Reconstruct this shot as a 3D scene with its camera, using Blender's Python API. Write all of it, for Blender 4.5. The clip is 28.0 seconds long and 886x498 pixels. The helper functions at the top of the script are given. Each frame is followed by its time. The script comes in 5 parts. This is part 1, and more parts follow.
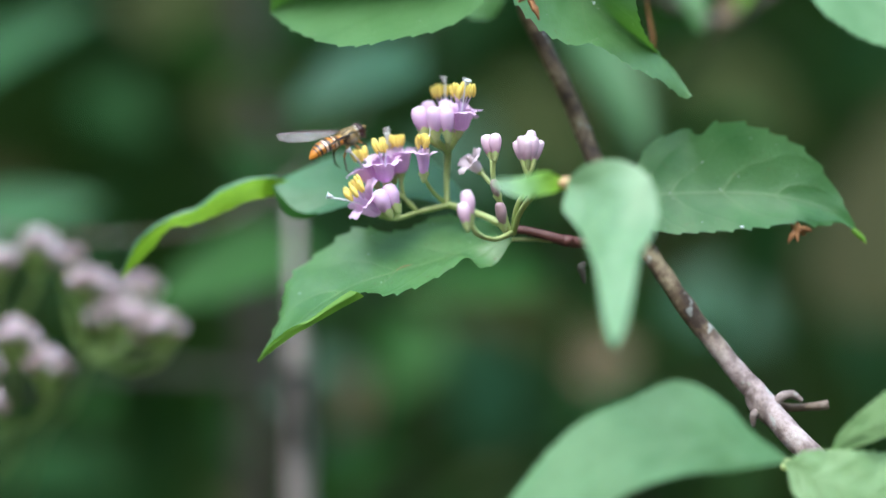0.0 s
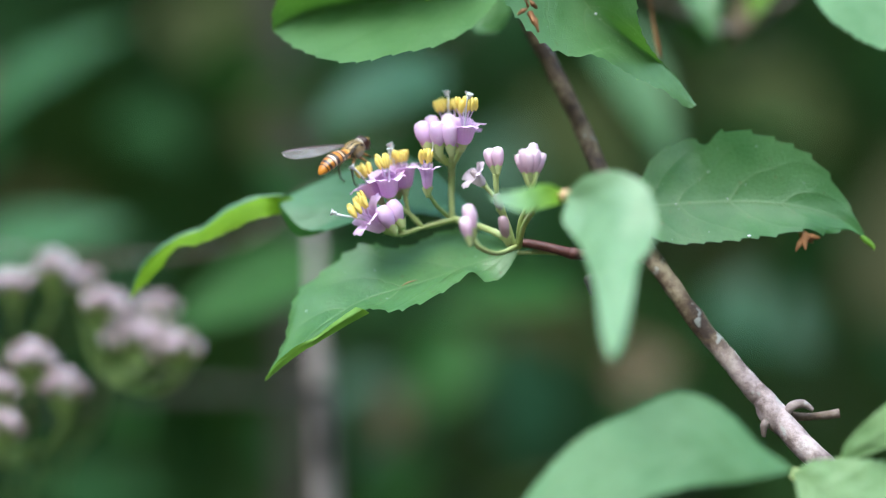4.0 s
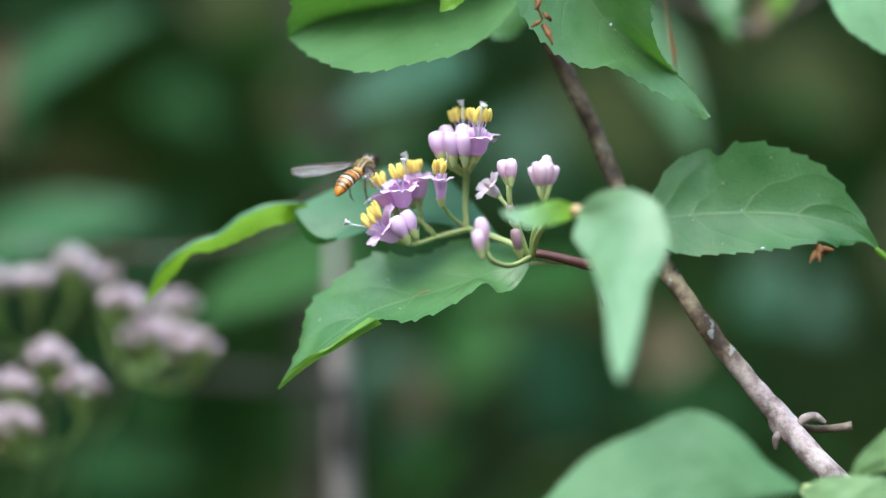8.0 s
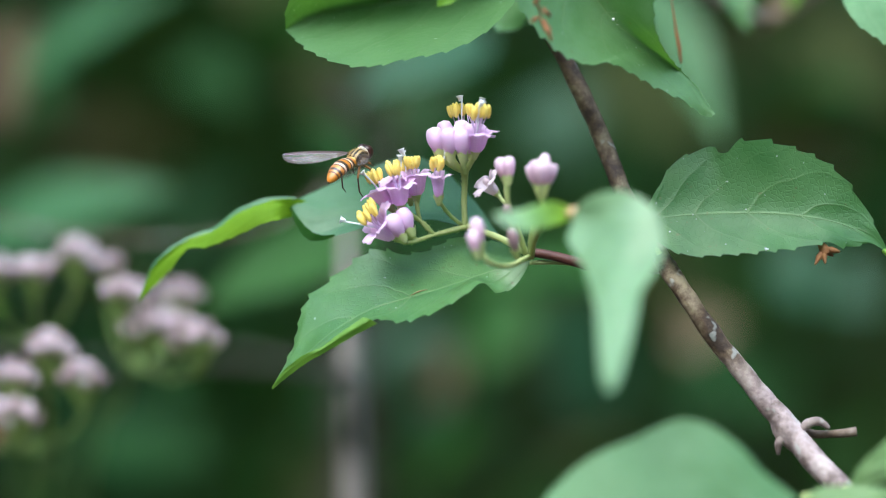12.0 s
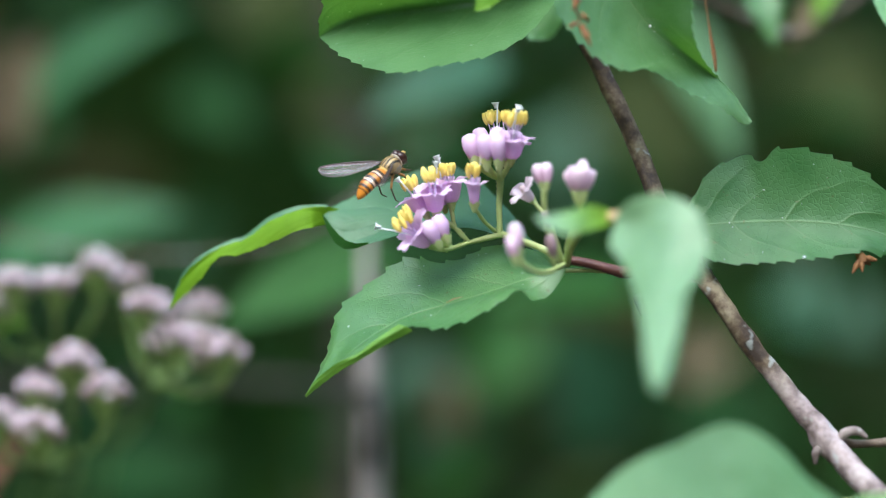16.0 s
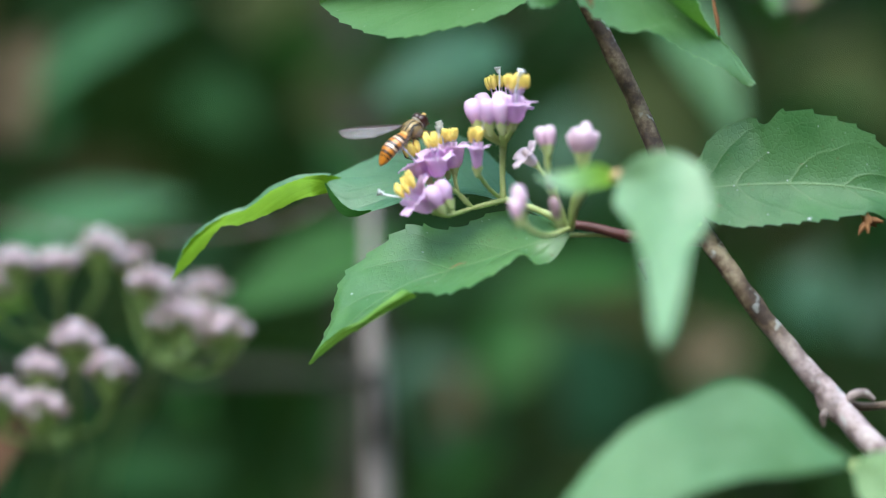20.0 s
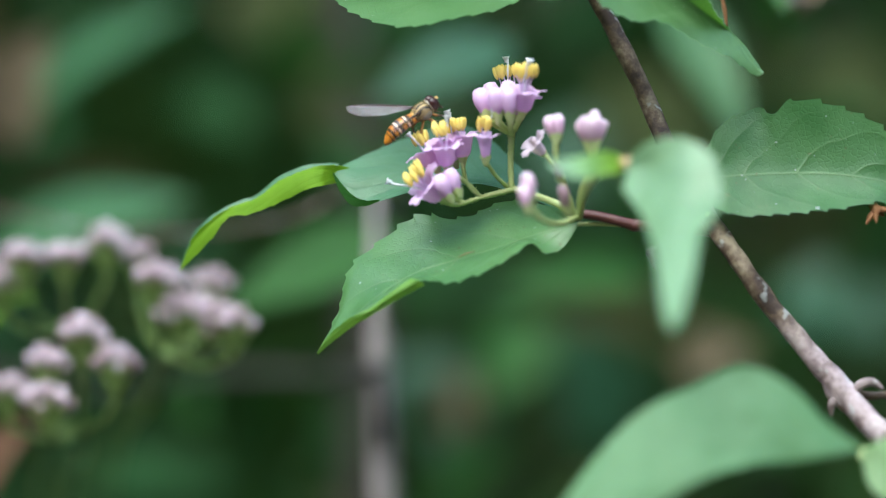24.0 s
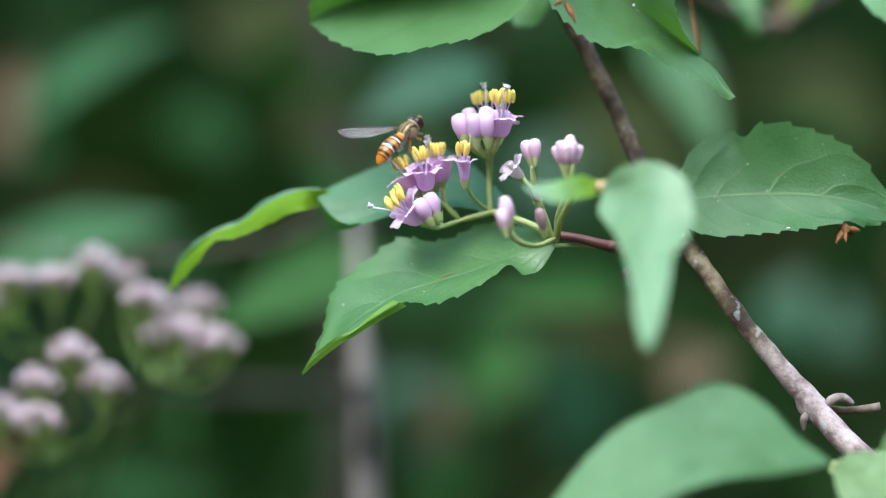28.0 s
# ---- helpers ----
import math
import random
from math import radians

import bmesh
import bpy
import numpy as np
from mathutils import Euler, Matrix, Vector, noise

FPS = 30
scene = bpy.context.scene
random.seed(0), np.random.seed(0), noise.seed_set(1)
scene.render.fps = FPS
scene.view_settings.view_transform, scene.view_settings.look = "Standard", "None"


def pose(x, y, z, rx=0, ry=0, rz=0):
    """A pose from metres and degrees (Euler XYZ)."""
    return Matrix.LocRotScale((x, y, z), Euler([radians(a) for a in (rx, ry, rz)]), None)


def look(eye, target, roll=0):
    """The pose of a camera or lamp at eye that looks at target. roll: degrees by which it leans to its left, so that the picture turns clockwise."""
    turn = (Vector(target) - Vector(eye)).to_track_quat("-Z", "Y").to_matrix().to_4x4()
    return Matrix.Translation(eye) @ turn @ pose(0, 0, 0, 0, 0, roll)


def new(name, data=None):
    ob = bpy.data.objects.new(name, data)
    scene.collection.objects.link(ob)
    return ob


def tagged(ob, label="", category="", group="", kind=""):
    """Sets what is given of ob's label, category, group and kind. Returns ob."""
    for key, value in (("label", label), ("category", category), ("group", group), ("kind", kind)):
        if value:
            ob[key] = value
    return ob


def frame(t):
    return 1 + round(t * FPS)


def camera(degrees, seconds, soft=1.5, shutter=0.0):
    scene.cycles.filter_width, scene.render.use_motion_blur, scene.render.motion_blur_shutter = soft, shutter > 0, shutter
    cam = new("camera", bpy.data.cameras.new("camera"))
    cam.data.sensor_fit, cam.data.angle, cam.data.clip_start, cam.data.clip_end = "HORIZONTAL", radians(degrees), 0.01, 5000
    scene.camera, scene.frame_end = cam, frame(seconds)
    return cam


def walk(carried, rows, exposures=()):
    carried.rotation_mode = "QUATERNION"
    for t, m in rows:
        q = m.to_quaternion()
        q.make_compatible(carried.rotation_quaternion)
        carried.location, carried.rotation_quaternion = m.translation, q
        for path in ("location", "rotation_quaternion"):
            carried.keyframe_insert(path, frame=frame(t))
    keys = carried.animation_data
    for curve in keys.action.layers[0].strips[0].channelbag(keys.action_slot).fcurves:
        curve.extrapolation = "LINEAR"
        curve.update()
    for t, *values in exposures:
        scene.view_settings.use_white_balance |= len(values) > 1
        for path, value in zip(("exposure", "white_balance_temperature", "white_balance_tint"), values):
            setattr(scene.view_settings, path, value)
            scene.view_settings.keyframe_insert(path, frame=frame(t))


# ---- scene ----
MM = 0.001
FOCUS = 0.4714

cam = camera(17, 28.0, soft=1.0, shutter=0.5)
cam.data.dof.use_dof = True
cam.data.dof.focus_distance = FOCUS
cam.data.dof.aperture_fstop = 5.3


def V(x, y, z):
    """A place in the world from millimetres about the flower cluster, which hangs a metre above the ground."""
    return Vector((x, y, z + 1000.0)) * MM


def aim(x, y, z, yaw, pitch, roll):
    """The camera's pose from millimetres and degrees; yaw to the right, pitch upward."""
    eye = Vector((x, y, z)) * MM
    a, b = radians(yaw), radians(pitch)
    return look(eye, eye + Vector((math.sin(a) * math.cos(b), math.cos(a) * math.cos(b), math.sin(b))), roll)


PATH = [
    (0.0, -0.00, -480.00, 1000.00, 0.000, 0.000, 0.000),
    (0.5, 2.22, -480.66, 1003.19, -0.304, 0.014, 0.338),
    (1.0, 1.78, -480.44, 1000.72, -0.553, -0.102, -0.162),
    (1.5, -1.18, -478.18, 1000.92, -0.697, 0.170, -0.456),
    (2.0, 2.82, -477.97, 999.43, -0.531, 0.399, -0.597),
    (2.5, 7.70, -478.31, 997.74, -1.035, 0.535, -0.863),
    (3.0, 15.36, -477.82, 999.60, -1.519, 0.442, -1.054),
    (3.5, 10.69, -478.64, 999.62, -1.384, 0.422, -1.079),
    (5.5, 13.42, -474.53, 1005.96, -1.762, -0.425, -1.022),
    (6.0, 15.56, -474.41, 1007.27, -2.070, -0.336, -0.953),
    (6.5, 17.37, -474.30, 1004.98, -2.101, -0.197, -1.017),
    (7.0, 18.23, -476.35, 1007.20, -2.186, -0.215, -0.983),
    (7.5, 18.90, -475.99, 1009.82, -2.403, -0.544, -0.906),
    (8.0, 15.65, -478.13, 1010.98, -2.234, -0.827, -0.752),
    (8.5, 15.08, -478.14, 1015.60, -2.535, -1.117, -0.685),
    (9.0, 17.13, -474.66, 1016.87, -2.700, -1.465, -0.672),
    (9.5, 17.84, -472.29, 1020.66, -2.922, -2.181, -0.281),
    (10.0, 20.57, -472.28, 1021.56, -2.828, -2.166, -0.296),
    (10.5, 22.15, -470.56, 1021.55, -3.102, -2.142, -0.316),
    (11.0, 24.24, -468.28, 1019.05, -3.306, -1.885, -0.485),
    (11.5, 24.73, -468.27, 1017.62, -3.333, -1.822, -0.423),
    (12.0, 25.88, -468.34, 1017.86, -3.478, -1.713, -0.379),
    (12.5, 23.84, -468.21, 1016.54, -3.369, -1.633, -0.241),
    (14.5, 18.86, -472.42, 1014.58, -3.229, -0.863, -0.289),
    (15.0, 14.04, -469.89, 1009.77, -2.839, -0.362, -0.138),
    (15.5, 15.81, -468.31, 1011.06, -2.801, -0.838, 0.127),
    (16.0, 15.31, -466.13, 1010.82, -2.881, -0.714, -0.183),
    (16.5, 16.25, -464.64, 1009.85, -3.159, -0.635, -0.189),
    (17.0, 18.55, -463.80, 1008.12, -3.114, -0.580, -0.350),
    (17.5, 19.96, -467.45, 1005.58, -3.308, -0.194, -0.141),
    (18.0, 13.59, -465.03, 1004.03, -2.974, 0.155, -0.531),
    (18.5, 9.16, -466.16, 1003.92, -2.789, 0.227, -0.283),
    (19.0, 10.31, -465.15, 1001.07, -2.429, -0.048, -0.387),
    (19.5, 12.77, -464.11, 999.64, -2.759, -0.046, -0.199),
    (20.0, 15.73, -463.49, 1000.72, -3.019, -0.135, -0.721),
    (20.5, 16.29, -461.20, 996.87, -3.130, -0.028, -0.912),
    (21.0, 13.55, -463.24, 998.55, -3.056, 0.148, -0.696),
    (21.5, 12.40, -466.42, 997.34, -2.821, 0.152, -0.617),
    (23.5, 12.90, -463.91, 995.24, -3.023, 0.269, -0.660),
    (24.0, 13.54, -463.96, 995.66, -2.910, 0.280, -0.671),
    (24.5, 13.48, -465.66, 996.05, -2.996, 0.348, -0.895),
    (25.0, 13.78, -467.21, 997.34, -2.808, 0.318, -1.039),
    (25.5, 13.88, -466.81, 996.48, -2.748, 0.201, -0.825),
    (26.0, 12.78, -466.89, 997.49, -2.772, 0.157, -1.010),
    (26.5, 11.68, -469.39, 998.03, -2.546, 0.401, -0.839),
    (27.0, 13.71, -472.83, 997.94, -2.708, 0.551, -1.028),
    (27.5, 13.39, -473.58, 997.42, -2.679, 0.620, -1.033),
    (28.0, 14.64, -475.67, 997.42, -2.592, 0.479, -1.151),
]
walk(cam, [(r[0], aim(*r[1:])) for r in PATH], [(0.0, 2.49, 6350.0, 3.5), (28.0, 2.49, 6350.0, 3.5)])

# ---- light ----
world = bpy.data.worlds.new("world")
scene.world = world
world.use_nodes = True
wn = world.node_tree.nodes
sky = wn.new("ShaderNodeTexSky")
sky.sky_type, sky.sun_disc = "NISHITA", False
SUN_ELEVATION, SUN_TURN = 55.0, 200.0
sky.sun_elevation, sky.sun_rotation = radians(SUN_ELEVATION), radians(SUN_TURN)
wn["Background"].inputs["Strength"].default_value = 0.15
world.node_tree.links.new(sky.outputs[0], wn["Background"].inputs["Color"])
sun = new("sun", bpy.data.lights.new("sun", "SUN"))
sun.data.energy, sun.data.angle, sun.data.color = 0.95, radians(70), (1.0, 0.97, 0.92)
e, r = radians(SUN_ELEVATION), radians(SUN_TURN)
sun.matrix_world = look((math.sin(r) * math.cos(e) * 5, math.cos(r) * math.cos(e) * 5, math.sin(e) * 5 + 1), (0, 0, 1))


# ---- materials ----
class Net:
    """A small helper to wire a node material."""

    def __init__(self, name):
        self.mat = bpy.data.materials.new(name)
        self.mat.use_nodes = True
        self.t = self.mat.node_tree
        self.t.nodes.clear()
        self.out = self.t.nodes.new("ShaderNodeOutputMaterial")

    def n(self, kind, inputs=None, operation=None, use_clamp=False, data_type=None, blend_type=None, feature=None):
        node = self.t.nodes.new("ShaderNode" + kind)
        if operation:
            node.operation, node.use_clamp = operation, use_clamp
        if data_type:
            node.data_type, node.blend_type = data_type, blend_type
        if feature:
            node.feature = feature
        for k, v in (inputs or {}).items():
            self.put(node.inputs[k], v)
        return node

    def put(self, socket, v):
        if isinstance(v, bpy.types.Node):
            self.t.links.new(v.outputs[0], socket)
        elif isinstance(v, bpy.types.NodeSocket):
            self.t.links.new(v, socket)
        else:
            socket.default_value = v

    def math(self, op, a, b=0.0, clamp=False):
        return self.n("Math", {0: a, 1: b}, operation=op, use_clamp=clamp)

    def mix(self, f, a, b, blend="MIX"):
        node = self.n("Mix", None, data_type="RGBA", blend_type=blend)
        self.put(node.inputs[0], f)
        self.put(node.inputs[6], a)
        self.put(node.inputs[7], b)
        return node.outputs[2]

    def noise(self, scale, detail=3.0, rough=0.55, where="Object"):
        co = self.n("TexCoord").outputs[where]
        return self.n("TexNoise", {"Vector": co, "Scale": scale, "Detail": detail, "Roughness": rough}).outputs["Fac"]

    def ramp(self, fac, stops):
        node = self.n("ValToRGB", {"Fac": fac})
        cr = node.color_ramp
        while len(cr.elements) < len(stops):
            cr.elements.new(0.5)
        for el, (p, c) in zip(cr.elements, stops):
            el.position, el.color = p, (*c, 1.0) if len(c) == 3 else c
        return node.outputs[0]

    def bump(self, height, strength, dist):
        return self.n("Bump", {"Height": height, "Strength": strength, "Distance": dist})

    def done(self, shader):
        self.put(self.out.inputs["Surface"], shader)
        return self.mat


def rgb(r, g, b):
    return (r, g, b, 1.0)


def leaf_material(name, top, pale, through_tint, vein, translucent=0.3, rough=0.42, vein_count=7.0, vein_show=0.5, spots=0.0, gloss=0.4):
    """A leaf blade: mottled green, paler midrib and side veins that follow the blade, light passing through."""
    m = Net(name)
    uv = m.n("UVMap").outputs[0]
    sep = m.n("SeparateXYZ", {0: uv})
    u, v = sep.outputs[0], sep.outputs[1]
    side = m.math("ABSOLUTE", v)
    mid = m.math("SUBTRACT", 1.0, m.math("MULTIPLY", side, 32.0), clamp=True)
    s = m.math("SUBTRACT", m.math("POWER", u, 0.9), m.math("MULTIPLY", m.math("POWER", side, 1.25), 0.34))
    wob = m.math("MULTIPLY", m.noise(120.0, 2.0), 0.5)
    f = m.math("FRACT", m.math("ADD", m.math("MULTIPLY", s, vein_count), wob))
    d = m.math("ABSOLUTE", m.math("SUBTRACT", f, 0.5))
    line = m.math("SUBTRACT", 1.0, m.math("MULTIPLY", d, 22.0), clamp=True)
    line = m.math("MULTIPLY", line, m.math("SUBTRACT", 1.0, m.math("MULTIPLY", side, 0.95), clamp=True))
    veins = m.math("MAXIMUM", mid, m.math("MULTIPLY", line, 0.75))
    big = m.noise(70.0, 3.0)
    fine = m.noise(900.0, 3.0)
    base = m.mix(m.ramp(big, [(0.36, (0, 0, 0)), (0.64, (1, 1, 1))]), top, pale)
    base = m.mix(m.math("MULTIPLY", fine, 0.42), base, rgb(top[0] * 0.6, top[1] * 0.62, top[2] * 0.6))
    patchy = m.ramp(m.noise(260.0, 4.0, 0.65), [(0.40, (0, 0, 0)), (0.62, (1, 1, 1))])
    base = m.mix(m.math("MULTIPLY", patchy, 0.28), base, rgb(pale[0] * 1.25, pale[1] * 1.15, pale[2] * 1.2))
    swell = m.math("SUBTRACT", 1.0, m.math("MULTIPLY", d, 5.0), clamp=True)
    # relief shading along the side veins, put into the colour
    base = m.mix(m.math("MULTIPLY", swell, 0.10), base, rgb(top[0] * 0.55, top[1] * 0.6, top[2] * 0.6))
    base = m.mix(m.math("MULTIPLY", veins, vein_show * 0.8), base, vein)
    if spots:
        sp = m.ramp(m.noise(1100.0, 1.0), [(0.72, (0, 0, 0)), (0.75, (1, 1, 1))])
        base = m.mix(m.math("MULTIPLY", sp, spots), base, rgb(0.10, 0.075, 0.03))
        dust = m.ramp(m.noise(1400.0, 1.0), [(0.755, (0, 0, 0)), (0.785, (1, 1, 1))])
        base = m.mix(m.math("MULTIPLY", dust, 0.7), base, rgb(0.52, 0.58, 0.48))
    net = m.n("TexVoronoi", {"Vector": m.n("TexCoord").outputs["Object"], "Scale": 1100.0}, feature="DISTANCE_TO_EDGE").outputs["Distance"]
    hgt = m.math("ADD", m.math("ADD", m.math("MULTIPLY", veins, -0.8), m.math("MULTIPLY", swell, -0.7)), m.math("MULTIPLY", m.math("MINIMUM", net, 0.12), 3.0))
    nor = m.bump(hgt, 0.25, 0.0003)
    p = m.n("BsdfPrincipled", {"Base Color": base, "Roughness": rough, "Normal": nor, "Specular IOR Level": gloss})
    tr = m.n("BsdfTranslucent", {"Color": m.mix(veins, through_tint, rgb(through_tint[0] * 0.8, through_tint[1] * 0.75, through_tint[2] * 0.7)), "Normal": nor})
    return m.done(m.n("MixShader", {0: translucent, 1: p, 2: tr}))


def bark_material(name, dark, mid, pale, scale=1.0, lichen=0.0):
    m = Net(name)
    a = m.noise(220.0 * scale, 5.0, 0.65)
    b = m.noise(900.0 * scale, 3.0, 0.6)
    col = m.ramp(a, [(0.32, dark), (0.5, mid), (0.68, pale)])
    col = m.mix(m.math("MULTIPLY", b, 0.45), col, rgb(*[c * 0.35 for c in dark]))
    if lichen:
        sp = m.ramp(m.noise(330.0 * scale, 2.0), [(0.60, (0, 0, 0)), (0.66, (1, 1, 1))])
        col = m.mix(m.math("MULTIPLY", sp, lichen), col, rgb(0.42, 0.44, 0.40))
    nor = m.bump(m.math("ADD", a, m.math("MULTIPLY", b, 0.6)), 0.7, 0.0004)
    return m.done(m.n("BsdfPrincipled", {"Base Color": col, "Roughness": 0.75, "Normal": nor}))


def branch_bark():
    """Brown bark above, turning to pale grey weathered bark below a lichen patch."""
    m = Net("branch_bark")
    z = m.n("SeparateXYZ", {0: m.n("TexCoord").outputs["Object"]}).outputs[2]
    a, b = m.noise(260.0, 5.0, 0.65), m.noise(1100.0, 3.0, 0.6)
    streak = m.noise(90.0, 4.0, 0.6)
    f = m.math("ADD", m.math("MULTIPLY", m.math("SUBTRACT", 0.9868, z), 160.0), m.math("MULTIPLY", m.math("SUBTRACT", streak, 0.5), 1.6), clamp=True)
    brown = m.ramp(a, [(0.38, (0.030, 0.017, 0.009)), (0.49, (0.095, 0.062, 0.034)), (0.64, (0.27, 0.22, 0.135))])
    grey = m.ramp(a, [(0.36, (0.17, 0.125, 0.115)), (0.5, (0.42, 0.33, 0.32)), (0.64, (0.60, 0.51, 0.50))])
    col = m.mix(f, brown, grey)
    col = m.mix(m.math("MULTIPLY", b, 0.4), col, rgb(0.03, 0.02, 0.015))
    sp = m.ramp(m.noise(330.0, 2.0), [(0.62, (0, 0, 0)), (0.68, (1, 1, 1))])
    col = m.mix(m.math("MULTIPLY", sp, 0.55), col, rgb(0.42, 0.45, 0.42))
    nor = m.bump(m.math("ADD", a, m.math("MULTIPLY", b, 0.6)), 0.8, 0.0004)
    return m.done(m.n("BsdfPrincipled", {"Base Color": col, "Roughness": 0.75, "Normal": nor}))


def soft_material(name, a, b, scale, rough=0.5, translucent=0.0, tint=None, bump=0.25, sub=0.0):
    """Petals, stalks, anthers and the like: two tones, a fine grain, some light through."""
    m = Net(name)
    col = m.mix(m.noise(scale, 3.0), a, b)
    nor = m.bump(m.noise(scale * 5, 2.0), bump, 0.0001)
    p = m.n("BsdfPrincipled", {"Base Color": col, "Roughness": rough, "Normal": nor})
    if not translucent:
        return m.done(p)
    tr = m.n("BsdfTranslucent", {"Color": tint or a, "Normal": nor})
    return m.done(m.n("MixShader", {0: translucent, 1: p, 2: tr}))


def young_leaf_material():
    """A tender leaf: yellow-green at its stalk, paler and bluish towards its tip."""
    m = Net("tender_leaf")
    u = m.n("SeparateXYZ", {0: m.n("UVMap").outputs[0]}).outputs[0]
    col = m.ramp(m.math("ADD", u, m.math("MULTIPLY", m.math("SUBTRACT", m.noise(120.0), 0.5), 0.4)), [(0.25, (0.34, 0.64, 0.06)), (0.55, (0.34, 0.62, 0.20)), (0.85, (0.40, 0.62, 0.38))])
    p = m.n("BsdfPrincipled", {"Base Color": col, "Roughness": 0.45})
    return m.done(m.n("MixShader", {0: 0.35, 1: p, 2: m.n("BsdfTranslucent", {"Color": rgb(0.3, 0.6, 0.08)})}))


def far_bud_material():
    """Small buds, each of its own tone from dusky to pale pink."""
    m = Net("pale_pink_bud")
    tone = m.n("ObjectInfo").outputs["Random"]
    col = m.ramp(tone, [(0.0, (0.28, 0.21, 0.18)), (0.3, (0.50, 0.39, 0.40)), (0.65, (0.68, 0.57, 0.60)), (1.0, (0.82, 0.73, 0.76))])
    col = m.mix(m.math("MULTIPLY", m.noise(700.0, 3.0), 0.35), col, rgb(0.50, 0.36, 0.40))
    p = m.n("BsdfPrincipled", {"Base Color": col, "Roughness": 0.5})
    return m.done(m.n("MixShader", {0: 0.18, 1: p, 2: m.n("BsdfTranslucent", {"Color": rgb(0.8, 0.6, 0.65)})}))


def petal_material(name, low, high, length, tint, vein=0.2):
    """Petal tissue: deeper near the calyx, paler to the rim, with fine lengthwise veins."""
    m = Net(name)
    co = m.n("TexCoord").outputs["Object"]
    sep = m.n("SeparateXYZ", {0: co})
    z = m.math("MULTIPLY", sep.outputs[2], 1.0 / (length * MM), clamp=True)
    turn = m.math("ARCTAN2", sep.outputs[1], sep.outputs[0])
    ribs = m.math("POWER", m.math("ABSOLUTE", m.math("SINE", m.math("ADD", m.math("MULTIPLY", turn, 10.0), m.math("MULTIPLY", m.noise(900.0, 2.0), 3.0)))), 3.0)
    col = m.ramp(m.math("ADD", z, m.math("MULTIPLY", m.math("SUBTRACT", m.noise(700.0, 3.0), 0.5), 0.7)), [(0.1, low), (0.55, tuple((a + b) / 2 for a, b in zip(low, high))), (0.95, high)])
    col = m.mix(m.math("MULTIPLY", ribs, vein), col, rgb(low[0] * 0.86, low[1] * 0.72, low[2] * 0.92))
    blotch = m.ramp(m.noise(420.0, 4.0, 0.6), [(0.42, (0, 0, 0)), (0.62, (1, 1, 1))])
    col = m.mix(m.math("MULTIPLY", blotch, 0.3), col, rgb(low[0] * 0.92, low[1] * 0.78, low[2] * 0.95))
    grain = m.ramp(m.noise(2600.0, 2.0), [(0.56, (0, 0, 0)), (0.7, (1, 1, 1))])
    col = m.mix(m.math("MULTIPLY", grain, 0.3), col, rgb(0.90, 0.78, 0.88))
    nor = m.bump(m.math("ADD", m.math("MULTIPLY", ribs, vein * 2.0), m.noise(2600.0, 3.0)), 0.4, 0.00012)
    p = m.n("BsdfPrincipled", {"Base Color": col, "Roughness": 0.42, "Normal": nor})
    return m.done(m.n("MixShader", {0: 0.22, 1: p, 2: m.n("BsdfTranslucent", {"Color": tint, "Normal": nor})}))


GREEN = leaf_material("leaf_green", rgb(0.053, 0.165, 0.040), rgb(0.116, 0.262, 0.086), rgb(0.17, 0.44, 0.04), rgb(0.30, 0.44, 0.18), 0.25, 0.36, 5.0, 0.5, 0.6, 0.6)
GREEN_FULL = leaf_material("leaf_full_green", rgb(0.034, 0.122, 0.030), rgb(0.066, 0.170, 0.054), rgb(0.15, 0.40, 0.04), rgb(0.23, 0.38, 0.15), 0.25, 0.42, 5.0, 0.5, 0.5, 0.36)
GREEN_TOP = leaf_material("leaf_yellowish_green", rgb(0.066, 0.168, 0.054), rgb(0.115, 0.245, 0.096), rgb(0.18, 0.44, 0.04), rgb(0.21, 0.36, 0.12), 0.28, 0.40, 5.0, 0.5, 0.5, 0.45)
GREEN_PALE = leaf_material("leaf_pale_green", rgb(0.145, 0.280, 0.128), rgb(0.188, 0.335, 0.168), rgb(0.22, 0.46, 0.12), rgb(0.25, 0.40, 0.22), 0.2, 0.38, 6.0, 0.3, 0.0, 0.5)
GREEN_CORNER = leaf_material("leaf_light_green", rgb(0.20, 0.36, 0.14), rgb(0.27, 0.44, 0.20), rgb(0.30, 0.55, 0.12), rgb(0.32, 0.48, 0.18), 0.3, 0.4, 6.0, 0.3, 0.0, 0.4)
GREEN_MID = leaf_material("leaf_soft_green", rgb(0.102, 0.232, 0.092), rgb(0.142, 0.290, 0.132), rgb(0.18, 0.42, 0.08), rgb(0.22, 0.38, 0.18), 0.2, 0.5, 6.0, 0.35, 0.0, 0.28)
# dull leaf for the back, the wood's shade mixed into its olive
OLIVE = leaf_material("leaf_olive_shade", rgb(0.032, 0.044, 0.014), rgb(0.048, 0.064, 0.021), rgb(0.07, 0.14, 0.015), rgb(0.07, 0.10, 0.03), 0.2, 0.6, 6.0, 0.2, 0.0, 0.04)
GREEN_LIT = leaf_material("leaf_sunlit_green", rgb(0.16, 0.36, 0.035), rgb(0.21, 0.43, 0.05), rgb(0.36, 0.66, 0.05), rgb(0.28, 0.50, 0.09), 0.45, 0.45, 7.0, 0.25)
ROLLED = leaf_material("leaf_underside", rgb(0.13, 0.30, 0.04), rgb(0.18, 0.37, 0.06), rgb(0.27, 0.52, 0.05), rgb(0.30, 0.48, 0.10), 0.35, 0.5, 7.0, 0.3)
